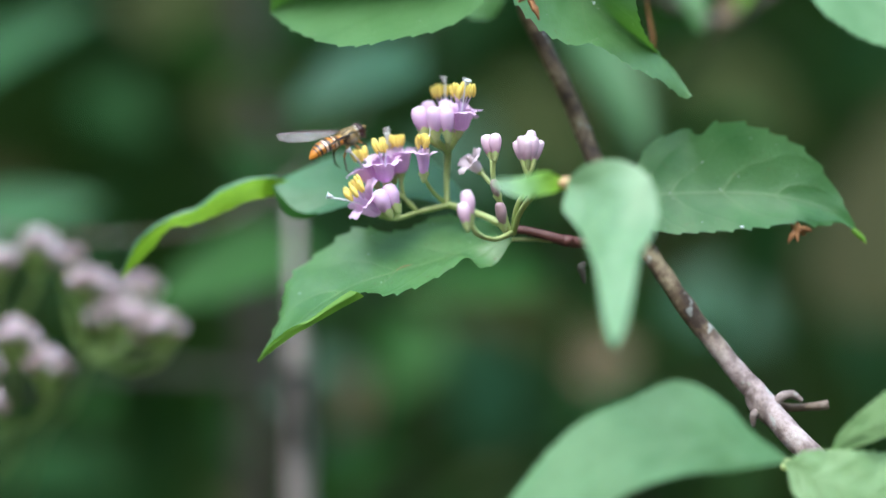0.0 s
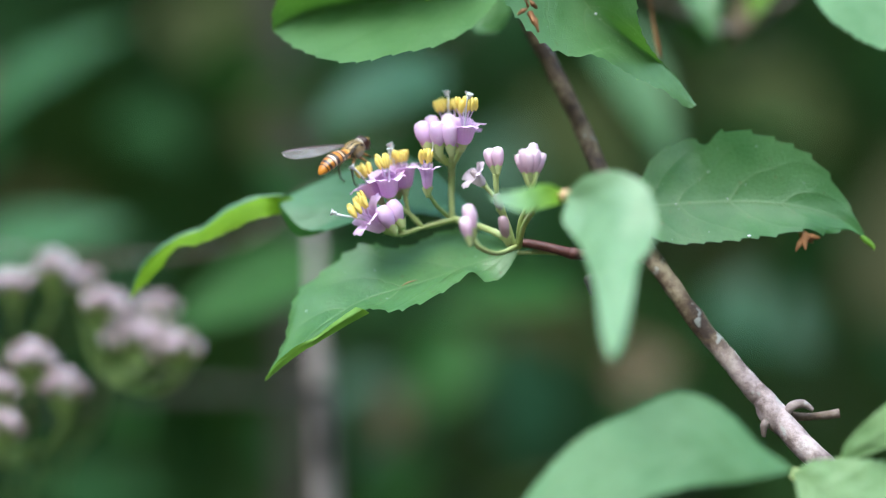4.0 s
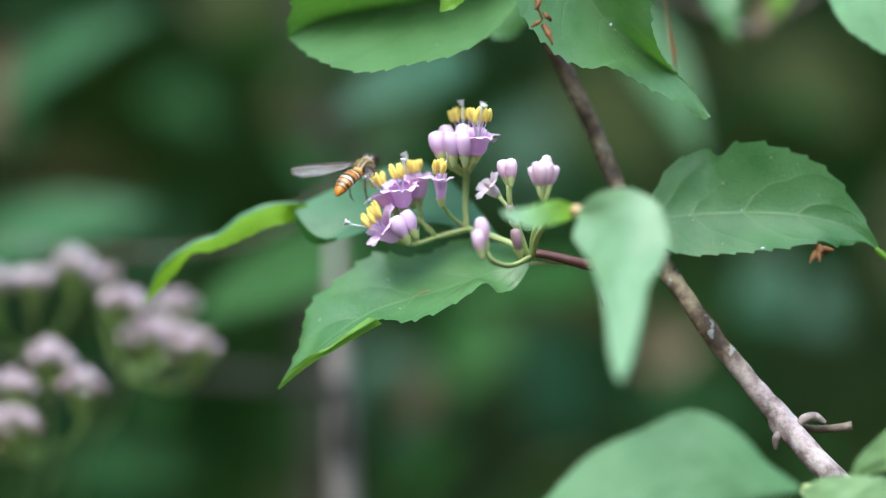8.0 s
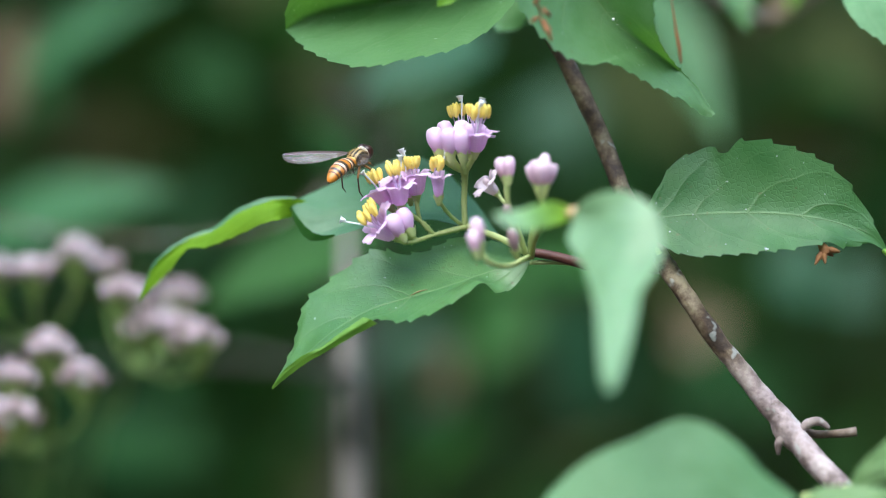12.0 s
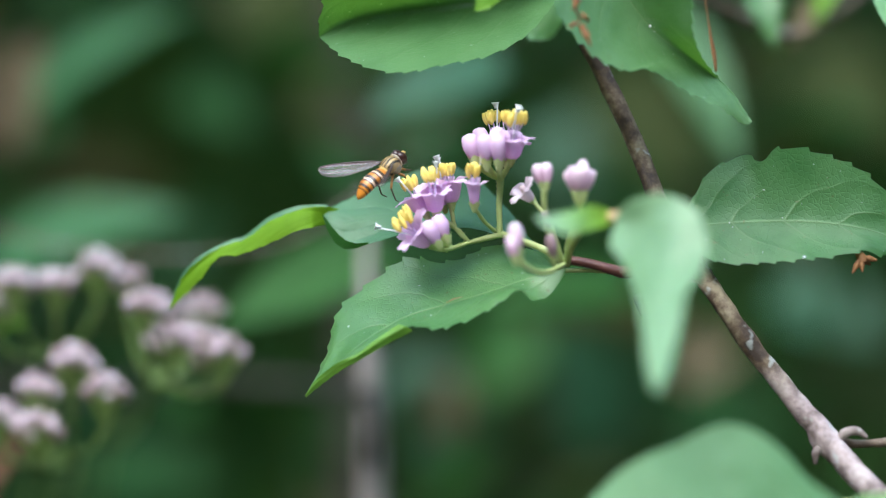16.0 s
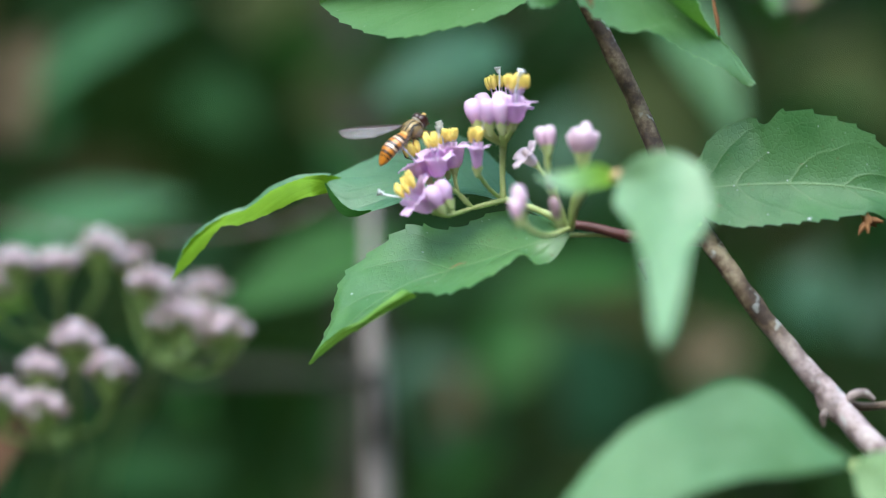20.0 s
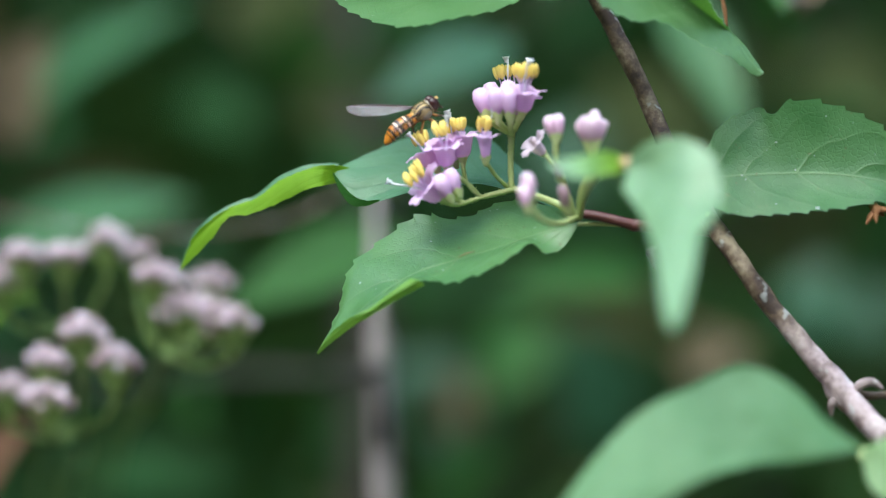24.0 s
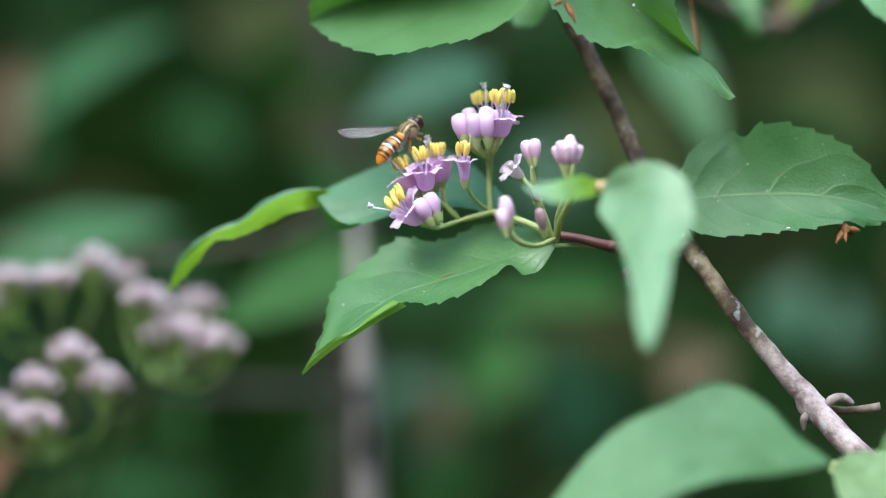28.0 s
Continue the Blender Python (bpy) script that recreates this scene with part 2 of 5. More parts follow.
LIME = leaf_material("leaf_lime_underside", rgb(0.125, 0.275, 0.010), rgb(0.165, 0.33, 0.018), rgb(0.30, 0.52, 0.02), rgb(0.22, 0.38, 0.04), 0.35, 0.6, 7.0, 0.25, 0.0, 0.15)
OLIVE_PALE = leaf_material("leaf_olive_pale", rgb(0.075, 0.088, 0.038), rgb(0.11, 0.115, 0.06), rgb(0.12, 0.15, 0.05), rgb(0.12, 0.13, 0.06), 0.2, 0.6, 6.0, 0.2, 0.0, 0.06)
# three darkened leaf greens: shade is put into the base colour
DEEP_SHADE = leaf_material("leaf_deep_shade", rgb(0.020, 0.082, 0.012), rgb(0.036, 0.118, 0.026), rgb(0.06, 0.22, 0.015), rgb(0.09, 0.2, 0.06), 0.25, 0.5, 6.0, 0.3, 0.0, 0.12)
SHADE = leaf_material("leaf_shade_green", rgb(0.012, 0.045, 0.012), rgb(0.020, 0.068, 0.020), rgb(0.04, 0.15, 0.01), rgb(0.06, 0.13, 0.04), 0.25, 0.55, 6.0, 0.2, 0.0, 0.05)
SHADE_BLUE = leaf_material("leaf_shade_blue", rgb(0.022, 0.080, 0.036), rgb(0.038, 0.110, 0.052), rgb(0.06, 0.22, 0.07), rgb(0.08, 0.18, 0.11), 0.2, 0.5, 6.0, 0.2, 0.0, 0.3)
GREEN_BLUE = leaf_material("leaf_bluish_green", rgb(0.070, 0.195, 0.082), rgb(0.115, 0.255, 0.130), rgb(0.10, 0.34, 0.09), rgb(0.13, 0.28, 0.17), 0.25, 0.35, 7.0, 0.4)
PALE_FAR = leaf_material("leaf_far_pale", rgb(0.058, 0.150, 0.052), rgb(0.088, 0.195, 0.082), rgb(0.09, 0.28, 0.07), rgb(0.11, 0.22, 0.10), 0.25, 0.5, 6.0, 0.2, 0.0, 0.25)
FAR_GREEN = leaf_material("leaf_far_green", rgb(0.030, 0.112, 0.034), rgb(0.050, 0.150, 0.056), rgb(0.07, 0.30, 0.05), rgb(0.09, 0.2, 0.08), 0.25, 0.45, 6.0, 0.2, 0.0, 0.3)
BARK = bark_material("bark", (0.045, 0.03, 0.02), (0.13, 0.09, 0.06), (0.27, 0.21, 0.17), 1.0, 0.7)
BRANCH_BARK = branch_bark()
BARK_GREY = bark_material("grey_bark", (0.14, 0.10, 0.09), (0.30, 0.24, 0.22), (0.44, 0.37, 0.35), 1.2, 0.5)
BARK_FAR = bark_material("far_bark", (0.20, 0.175, 0.15), (0.31, 0.275, 0.245), (0.38, 0.345, 0.305), 0.3)
# two darkened barks holding the background's shade; the second also colours the dry stub
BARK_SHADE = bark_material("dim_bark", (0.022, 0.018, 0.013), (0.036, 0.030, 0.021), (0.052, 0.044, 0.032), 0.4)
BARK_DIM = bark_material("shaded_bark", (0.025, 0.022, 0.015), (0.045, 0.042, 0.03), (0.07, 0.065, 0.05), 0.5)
STEM_RED = soft_material("red_stem", rgb(0.055, 0.014, 0.012), rgb(0.15, 0.055, 0.04), 900.0, 0.5, 0.0, None, 0.6)
YOUNG = young_leaf_material()
TAN = soft_material("withered_tan", rgb(0.42, 0.26, 0.12), rgb(0.58, 0.42, 0.22), 700.0, 0.7)
RUST_SCAR = soft_material("scar_brown", rgb(0.20, 0.15, 0.06), rgb(0.30, 0.22, 0.09), 900.0, 0.7)
# darker copy of the green stalk, with shade in its colour
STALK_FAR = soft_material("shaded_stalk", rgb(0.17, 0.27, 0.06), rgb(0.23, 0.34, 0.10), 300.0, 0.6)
STALK = soft_material("green_stalk", rgb(0.44, 0.54, 0.17), rgb(0.62, 0.70, 0.32), 700.0, 0.55, 0.15, rgb(0.4, 0.5, 0.1))
CALYX = soft_material("green_calyx", rgb(0.50, 0.60, 0.22), rgb(0.68, 0.76, 0.40), 500.0, 0.5, 0.2, rgb(0.4, 0.5, 0.1))
PETAL = petal_material("lilac_petal", (0.76, 0.47, 0.77), (0.86, 0.66, 0.87), 3.7, rgb(0.80, 0.45, 0.85))
BUD = petal_material("pink_bud", (0.76, 0.47, 0.62), (0.84, 0.67, 0.75), 4.0, rgb(0.85, 0.55, 0.75), 0.0)
BUD_FAR = far_bud_material()
BUD_DULL = soft_material("dusky_bud", rgb(0.24, 0.15, 0.15), rgb(0.42, 0.28, 0.32), 420.0, 0.5)
PALE_PETAL = soft_material("pale_petal", rgb(0.78, 0.62, 0.74), rgb(0.86, 0.76, 0.82), 420.0, 0.5, 0.3, rgb(0.9, 0.75, 0.85))
ANTHER = soft_material("yellow_anther", rgb(0.94, 0.70, 0.09), rgb(0.96, 0.87, 0.32), 900.0, 0.5, 0.28, rgb(0.95, 0.75, 0.12), 0.5)
FILAMENT = soft_material("lilac_filament", rgb(0.62, 0.45, 0.72), rgb(0.74, 0.62, 0.82), 500.0, 0.4, 0.3, rgb(0.8, 0.6, 0.85))
STIGMA = soft_material("white_stigma", rgb(0.80, 0.84, 0.86), rgb(0.88, 0.91, 0.92), 800.0, 0.35, 0.12, rgb(0.85, 0.9, 0.9))
DRY = soft_material("dry_brown", rgb(0.10, 0.034, 0.012), rgb(0.40, 0.19, 0.065), 1300.0, 0.7, 0.2, rgb(0.4, 0.15, 0.03), 0.8)


# ---- building helpers ----
PLACE = {}


def part(name, bm, material, parent=None, label="", m=None, smooth=True):
    """One mesh object from a bmesh or a shared mesh, at the world pose m, under parent."""
    me = bm
    if isinstance(bm, bmesh.types.BMesh):
        me = bpy.data.meshes.new(name)
        bm.to_mesh(me)
        bm.free()
        if smooth:
            me.polygons.foreach_set("use_smooth", [True] * len(me.polygons))
        for mt in material if isinstance(material, (list, tuple)) else [material]:
            me.materials.append(mt)
    ob = new(name, me)
    m = m or Matrix.Identity(4)
    PLACE[ob] = m
    if parent is not None:
        ob.parent = parent
        ob.matrix_basis = PLACE[parent].inverted() @ m
    else:
        ob.matrix_basis = m
    if label:
        ob["label"] = label
    return ob


def empty(name, at, label, category, group=""):
    ob = new(name)
    ob.empty_display_size = 0.005
    PLACE[ob] = Matrix.Translation(at)
    ob.matrix_basis = PLACE[ob]
    return tagged(ob, label, category, group)


def spline(pts, t):
    """A smooth curve through pts at t from 0 to 1, by chord length."""
    n = len(pts)
    d = [0.0]
    for a, b in zip(pts, pts[1:]):
        d.append(d[-1] + max((b - a).length, 1e-7))
    s = t * d[-1]
    i = 0
    while i < n - 2 and s > d[i + 1]:
        i += 1
    k = (s - d[i]) / (d[i + 1] - d[i])
    p1, p2 = pts[i], pts[i + 1]
    p0 = pts[i - 1] if i else p1 * 2 - p2
    p3 = pts[i + 2] if i + 2 < n else p2 * 2 - p1
    return 0.5 * (2 * p1 + (p2 - p0) * k + (2 * p0 - 5 * p1 + 4 * p2 - p3) * k * k + (3 * p1 - p0 - 3 * p2 + p3) * k ** 3)


def tube(pts, radii, around=10, along=24, rough=0.0, seed=0.0, bm=None, origin=None):
    """A tapering tube through pts, with radii in mm spread evenly, closed at both ends. Vertices are relative to origin."""
    bm = bm or bmesh.new()
    o = origin or Vector((0, 0, 0))
    rings, old = [], None
    for i in range(along + 1):
        t = i / along
        c = spline(pts, t)
        d = (spline(pts, min(1, t + 0.01)) - spline(pts, max(0, t - 0.01))).normalized()
        if old is None:
            old = d.orthogonal().normalized()
        x = (old - d * old.dot(d)).normalized()
        old = x
        y = d.cross(x)
        q = t * (len(radii) - 1)
        j = min(int(q), len(radii) - 2)
        r = (radii[j] + (radii[j + 1] - radii[j]) * (q - j)) * MM
        ring = []
        for k in range(around):
            a = math.tau * k / around
            w = x * math.cos(a) + y * math.sin(a)
            rr = r * (1 + rough * noise.noise((c + w * r * 2) * 320 + Vector((seed, 0, 0))))
            ring.append(bm.verts.new(c + w * rr - o))
        rings.append(ring)
    for a, b in zip(rings, rings[1:]):
        for k in range(around):
            bm.faces.new((a[k], a[(k + 1) % around], b[(k + 1) % around], b[k]))
    bm.faces.new(rings[0][::-1])
    bm.faces.new(rings[-1])
    return bm


def blob(rx, ry, rz, at=(0, 0, 0), u=10, v=7, egg=0.0, bm=None, turn=None):
    """An egg-shaped body, in mm, longer axis along z; egg above 0 makes the top narrower."""
    bm = bm or bmesh.new()
    at = Vector(at)
    rows = []
    for i in range(1, v):
        th = math.pi * i / v
        z = -math.cos(th)
        k = math.sin(th) * (1 - egg * z)
        row = []
        for j in range(u):
            a = math.tau * j / u
            p = Vector((rx * k * math.cos(a), ry * k * math.sin(a), rz * z))
            row.append(bm.verts.new((at + (turn @ p if turn else p)) * MM))
        rows.append(row)
    lo, hi = Vector((0, 0, -rz)), Vector((0, 0, rz))
    lo = bm.verts.new((at + (turn @ lo if turn else lo)) * MM)
    hi = bm.verts.new((at + (turn @ hi if turn else hi)) * MM)
    for a, b in zip(rows, rows[1:]):
        for j in range(u):
            bm.faces.new((a[j], a[(j + 1) % u], b[(j + 1) % u], b[j]))
    for j in range(u):
        bm.faces.new((lo, rows[0][(j + 1) % u], rows[0][j]))
        bm.faces.new((hi, rows[-1][j], rows[-1][(j + 1) % u]))
    return bm


def blade(rails, mid, teeth=22, tooth=0.5, wave=0.35, along=96, across=6, seed=0.0, origin=None):
    """A leaf blade lofted over rails that run from the stalk to the tip; mid is the midrib's rail. Toothed margin, slight waves."""
    bm = bmesh.new()
    uv = bm.loops.layers.uv.new("UVMap")
    o = origin or Vector((0, 0, 0))
    n = len(rails)
    grid = []
    for i in range(along + 1):
        t = i / along
        p = [spline(r, t) for r in rails]
        row = []
        for j in range((n - 1) * across + 1):
            s = j / across
            q = spline_row(p, s)
            edge = 1 if j in (0, (n - 1) * across) else 0
            side = (s - mid) / (mid if s < mid else n - 1 - mid)
            out = (p[0] - p[mid]) if s < mid else (p[-1] - p[mid])
            if edge and 0.03 < t < 0.985 and out.length > 1e-6:
                saw = (t * teeth + seed + 0.6 * noise.noise(Vector((t * teeth * 0.45, seed * 7, (1.7 if s < mid else 5.1))))) % 1.0
                saw = saw ** 2.0 * (0.95 + 0.4 * noise.noise(Vector((t * teeth * 0.8, 3.3, seed))))
                q = q + out.normalized() * tooth * MM * (saw - 0.2) * min(1, 2.4 * t, 8 * (1 - t))
            span = (p[-1] - p[0])
            tang = spline(rails[mid], min(1, t + 0.02)) - spline(rails[mid], max(0, t - 0.02))
            nor = tang.cross(span)
            if nor.length > 1e-12 and wave:
                nor.normalize()
                hump = noise.noise(Vector((t * 7 + seed * 3.1, side * 1.6, seed)))
                quilt = math.cos(math.tau * (t * 7 - abs(side) * 1.3)) * 0.12 * abs(side) * (1 - abs(side))
                dip = -0.5 * (1 - min(1, abs(side) * 5)) * 0.3
                q = q + nor * MM * (wave * hump * abs(side) * 2 + quilt * 2 * wave / 0.35 + dip * wave) * min(1, 8 * t, 8 * (1 - t))
            row.append((bm.verts.new(q - o), t, side))
        grid.append(row)
    for a, b in zip(grid, grid[1:]):
        for j in range(len(a) - 1):
            quad = (a[j], b[j], b[j + 1], a[j + 1])
            f = bm.faces.new([v[0] for v in quad])
            for loop, v in zip(f.loops, quad):
                loop[uv].uv = (v[1], v[2])
    return bm


def spline_row(p, s):
    i = min(int(s), len(p) - 2)
    k = s - i
    p1, p2 = p[i], p[i + 1]
    if len(p) == 2:
        return p1.lerp(p2, k)
    p0 = p[i - 1] if i else p1 * 2 - p2
    p3 = p[i + 2] if i + 2 < len(p) else p2 * 2 - p1
    soft = 0.5 * (2 * p1 + (p2 - p0) * k + (2 * p0 - 5 * p1 + 4 * p2 - p3) * k * k + (3 * p1 - p0 - 3 * p2 + p3) * k ** 3)
    return p1.lerp(p2, k).lerp(soft, 0.6)


def leaf(parent, rails, mid, material, label, stalk=None, stalk_r=(0.45, 0.4), **kw):
    base = rails[mid][0]
    ob = part("leaf", blade(rails, mid, origin=base, **kw), material, parent, label, Matrix.Translation(base))
    if stalk:
        part("leaf_stalk", tube(stalk, stalk_r, 8, 14, origin=stalk[0]), STALK, ob, "", Matrix.Translation(stalk[0]))
    return ob


# ---- the ground, the woods behind and around ----
def simple_leaf(parent, base, tip, width, face, material, label="", droop=0.0, fold=0.25, stalk=None, seed=0.0, along=48, teeth=16):
    """A leaf by its stalk end, tip, half width in mm and the way its upper side faces."""
    axis = tip - base
    side = axis.cross(face).normalized()
    up = side.cross(axis).normalized()
    mids, lefts, rights = [], [], []
    for i in range(8):
        t = i / 7
        c = base.lerp(tip, t) - up * droop * MM * (2 * t - 1) ** 2 + up * droop * MM
        w = width * MM * math.sin(math.pi * t ** 0.8) ** 0.85 * (1.0 - 0.35 * t) if 0 < i < 7 else 0.0
        mids.append(c)
        lefts.append(c + side * w + up * w * fold)
        rights.append(c - side * w + up * w * fold)
    return leaf(parent, [lefts, mids, rights], 1, material, label, stalk, seed=seed, along=along, teeth=teeth, tooth=0.6)


def ground():
    m = Net("woodland_soil")
    a, b = m.noise(6.0, 5.0), m.noise(60.0, 4.0)
    col = m.ramp(a, [(0.35, (0.035, 0.025, 0.015)), (0.55, (0.07, 0.05, 0.03)), (0.7, (0.05, 0.06, 0.025))])
    col = m.mix(m.math("MULTIPLY", b, 0.5), col, rgb(0.02, 0.016, 0.01))
    mat = m.done(m.n("BsdfPrincipled", {"Base Color": col, "Roughness": 0.95, "Normal": m.bump(b, 0.8, 0.02)}))
    bm = bmesh.new()
    n, size = 60, 60.0
    grid = []
    for i in range(n + 1):
        row = []
        for j in range(n + 1):
            x, y = ((i / n * 2 - 1) ** 3) * size, ((j / n * 2 - 1) ** 3) * size
            row.append(bm.verts.new((x, y, 0.06 * noise.noise(Vector((x * 0.8, y * 0.8, 0))) - 0.02)))
        grid.append(row)
    for i in range(n):
        for j in range(n):
            bm.faces.new((grid[i][j], grid[i + 1][j], grid[i + 1][j + 1], grid[i][j + 1]))
    tagged(part("ground", bm, mat), "dark woodland soil with leaf litter", "ground", kind="structure")


def backdrop():
    """The distant wood all round: a dim, uneven green wall with a ragged top."""
    m = Net("distant_wood")
    a, b = m.noise(0.9, 4.0), m.noise(5.0, 4.0)
    # the wood's dimness is put into these dark greens
    col = m.ramp(a, [(0.3, (0.014, 0.026, 0.005)), (0.5, (0.024, 0.054, 0.012)), (0.62, (0.036, 0.070, 0.016)), (0.78, (0.048, 0.046, 0.018))])
    col = m.mix(m.math("MULTIPLY", b, 0.6), col, rgb(0.006, 0.015, 0.002))
    mat = m.done(m.n("BsdfPrincipled", {"Base Color": col, "Roughness": 0.95, "Specular IOR Level": 0.02}))
    bm = bmesh.new()
    rings = []
    for k, (z, r) in enumerate(((-0.3, 6.0), (1.5, 6.2), (3.5, 6.4), (5.0, 6.2))):
        ring = []
        for i in range(96):
            an = math.tau * i / 96
            rr = r + 0.8 * noise.noise(Vector((math.cos(an) * 4, math.sin(an) * 4, z)))
            ring.append(bm.verts.new((rr * math.cos(an), rr * math.sin(an), z + (1.2 * noise.noise(Vector((math.cos(an) * 9, math.sin(an) * 9, 3))) if k == 3 else 0))))
        rings.append(ring)
    for p, q in zip(rings, rings[1:]):
        for i in range(96):
            bm.faces.new((p[i], p[(i + 1) % 96], q[(i + 1) % 96], q[i]))
    tagged(part("backdrop", bm, mat), "dim green wall of distant woodland", "woods", kind="structure")


def scatter(name, count, place, size, rng, material, label, category):
    """A mass of small shaped leaves, each of its own island, in one object."""
    verts, faces = [], []
    for _ in range(count):
        c = Vector(place(rng))
        ln = rng.uniform(*size)
        ax = Vector((rng.uniform(-1, 1), rng.uniform(-1, 1), rng.uniform(-0.9, 0.35))).normalized()
        up = Vector((rng.uniform(-0.7, 0.7), rng.uniform(-0.9, 0.4), 1)).normalized()
        sd = ax.cross(up).normalized()
        nn = sd.cross(ax)
        w = ln * rng.uniform(0.2, 0.3)
        k = len(verts)
        for t, s, z in ((0, 0, 0), (0.3, 0.9, 0.1), (0.3, 0, -0.04), (0.3, -0.9, 0.1), (0.62, 0.8, 0.06), (0.62, 0, -0.08), (0.62, -0.8, 0.06), (1, 0, -0.25)):
            verts.append(c + ax * ln * (t - 0.5) + sd * w * s + nn * ln * z)
        faces += [(k, k + 2, k + 1), (k, k + 3, k + 2), (k + 1, k + 2, k + 5, k + 4), (k + 2, k + 3, k + 6, k + 5), (k + 4, k + 5, k + 7), (k + 5, k + 6, k + 7)]
    me = bpy.data.meshes.new(name)
    me.from_pydata(verts, [], faces)
    me.materials.append(material)
    return tagged(new(name, me), label, category, kind="stuff")


def foliage_material(name, stops, translucent=0.25):
    m = Net(name)
    r = m.n("NewGeometry").outputs["Random Per Island"]
    col = m.ramp(r, stops)
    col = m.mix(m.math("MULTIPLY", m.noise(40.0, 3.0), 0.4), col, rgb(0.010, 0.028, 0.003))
    p = m.n("BsdfPrincipled", {"Base Color": col, "Roughness": 0.7, "Specular IOR Level": 0.03})
    tr = m.n("BsdfTranslucent", {"Color": m.mix(0.5, col, rgb(0.06, 0.2, 0.02))})
    return m.done(m.n("MixShader", {0: translucent, 1: p, 2: tr}))


def woods():
    rng = random.Random(11)
    # leaf tones darkened and low in blue, so that they carry the shade
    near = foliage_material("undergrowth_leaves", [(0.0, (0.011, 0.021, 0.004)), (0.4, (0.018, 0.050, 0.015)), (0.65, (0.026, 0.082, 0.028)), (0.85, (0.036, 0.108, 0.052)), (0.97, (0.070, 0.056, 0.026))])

    def behind(g):
        y = 0.75 + 2.6 * g.random() ** 1.3
        return (g.uniform(-1.0, 1.0) * (0.35 + 0.45 * y), y, g.uniform(0.0, 1.9))

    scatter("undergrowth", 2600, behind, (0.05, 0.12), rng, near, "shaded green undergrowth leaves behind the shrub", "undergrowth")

    def close(g):
        y = 0.32 + 0.45 * g.random()
        return (g.uniform(-1.0, 1.0) * 0.24 * (0.5 + y), y, 1.0 + g.uniform(-1.0, 1.0) * 0.15 * (0.5 + y))

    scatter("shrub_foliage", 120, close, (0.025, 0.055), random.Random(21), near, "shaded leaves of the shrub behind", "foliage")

    # the thin stems that carry the undergrowth and the added canopy
    g = random.Random(31)
    stems = bmesh.new()
    for _ in range(34):
        y = g.uniform(1.3, 3.3)
        x = g.uniform(-1.0, 1.0) * (0.35 + 0.45 * y)
        lean = Vector((g.uniform(-0.2, 0.2), g.uniform(-0.15, 0.2), 0))
        tube([Vector((x, y, -0.03)), Vector((x, y, 0.8)) + lean, Vector((x, y, 1.6)) + lean * 1.4, Vector((x, y, 2.3)) + lean * 2.5], (7.0, 5.5, 4.0, 1.5), 7, 18, 0.2, 0.0, stems)
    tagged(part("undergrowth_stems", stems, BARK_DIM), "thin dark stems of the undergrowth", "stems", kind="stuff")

    # leaves out of view, added to keep the sky off the background
    def overhead(g):
        return (g.uniform(-3.2, 3.2), g.uniform(0.3, 6.5), g.uniform(1.7, 2.8))

    scatter("canopy", 6500, overhead, (0.10, 0.2), rng, near, "unseen leafy canopy added to shade the undergrowth", "canopy")

    def around(g):
        a = g.uniform(0, math.tau)
        d = g.uniform(2.2, 5.5)
        return (d * math.cos(a), d * math.sin(a), g.uniform(0.0, 1.6))

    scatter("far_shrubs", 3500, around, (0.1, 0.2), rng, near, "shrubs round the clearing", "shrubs")


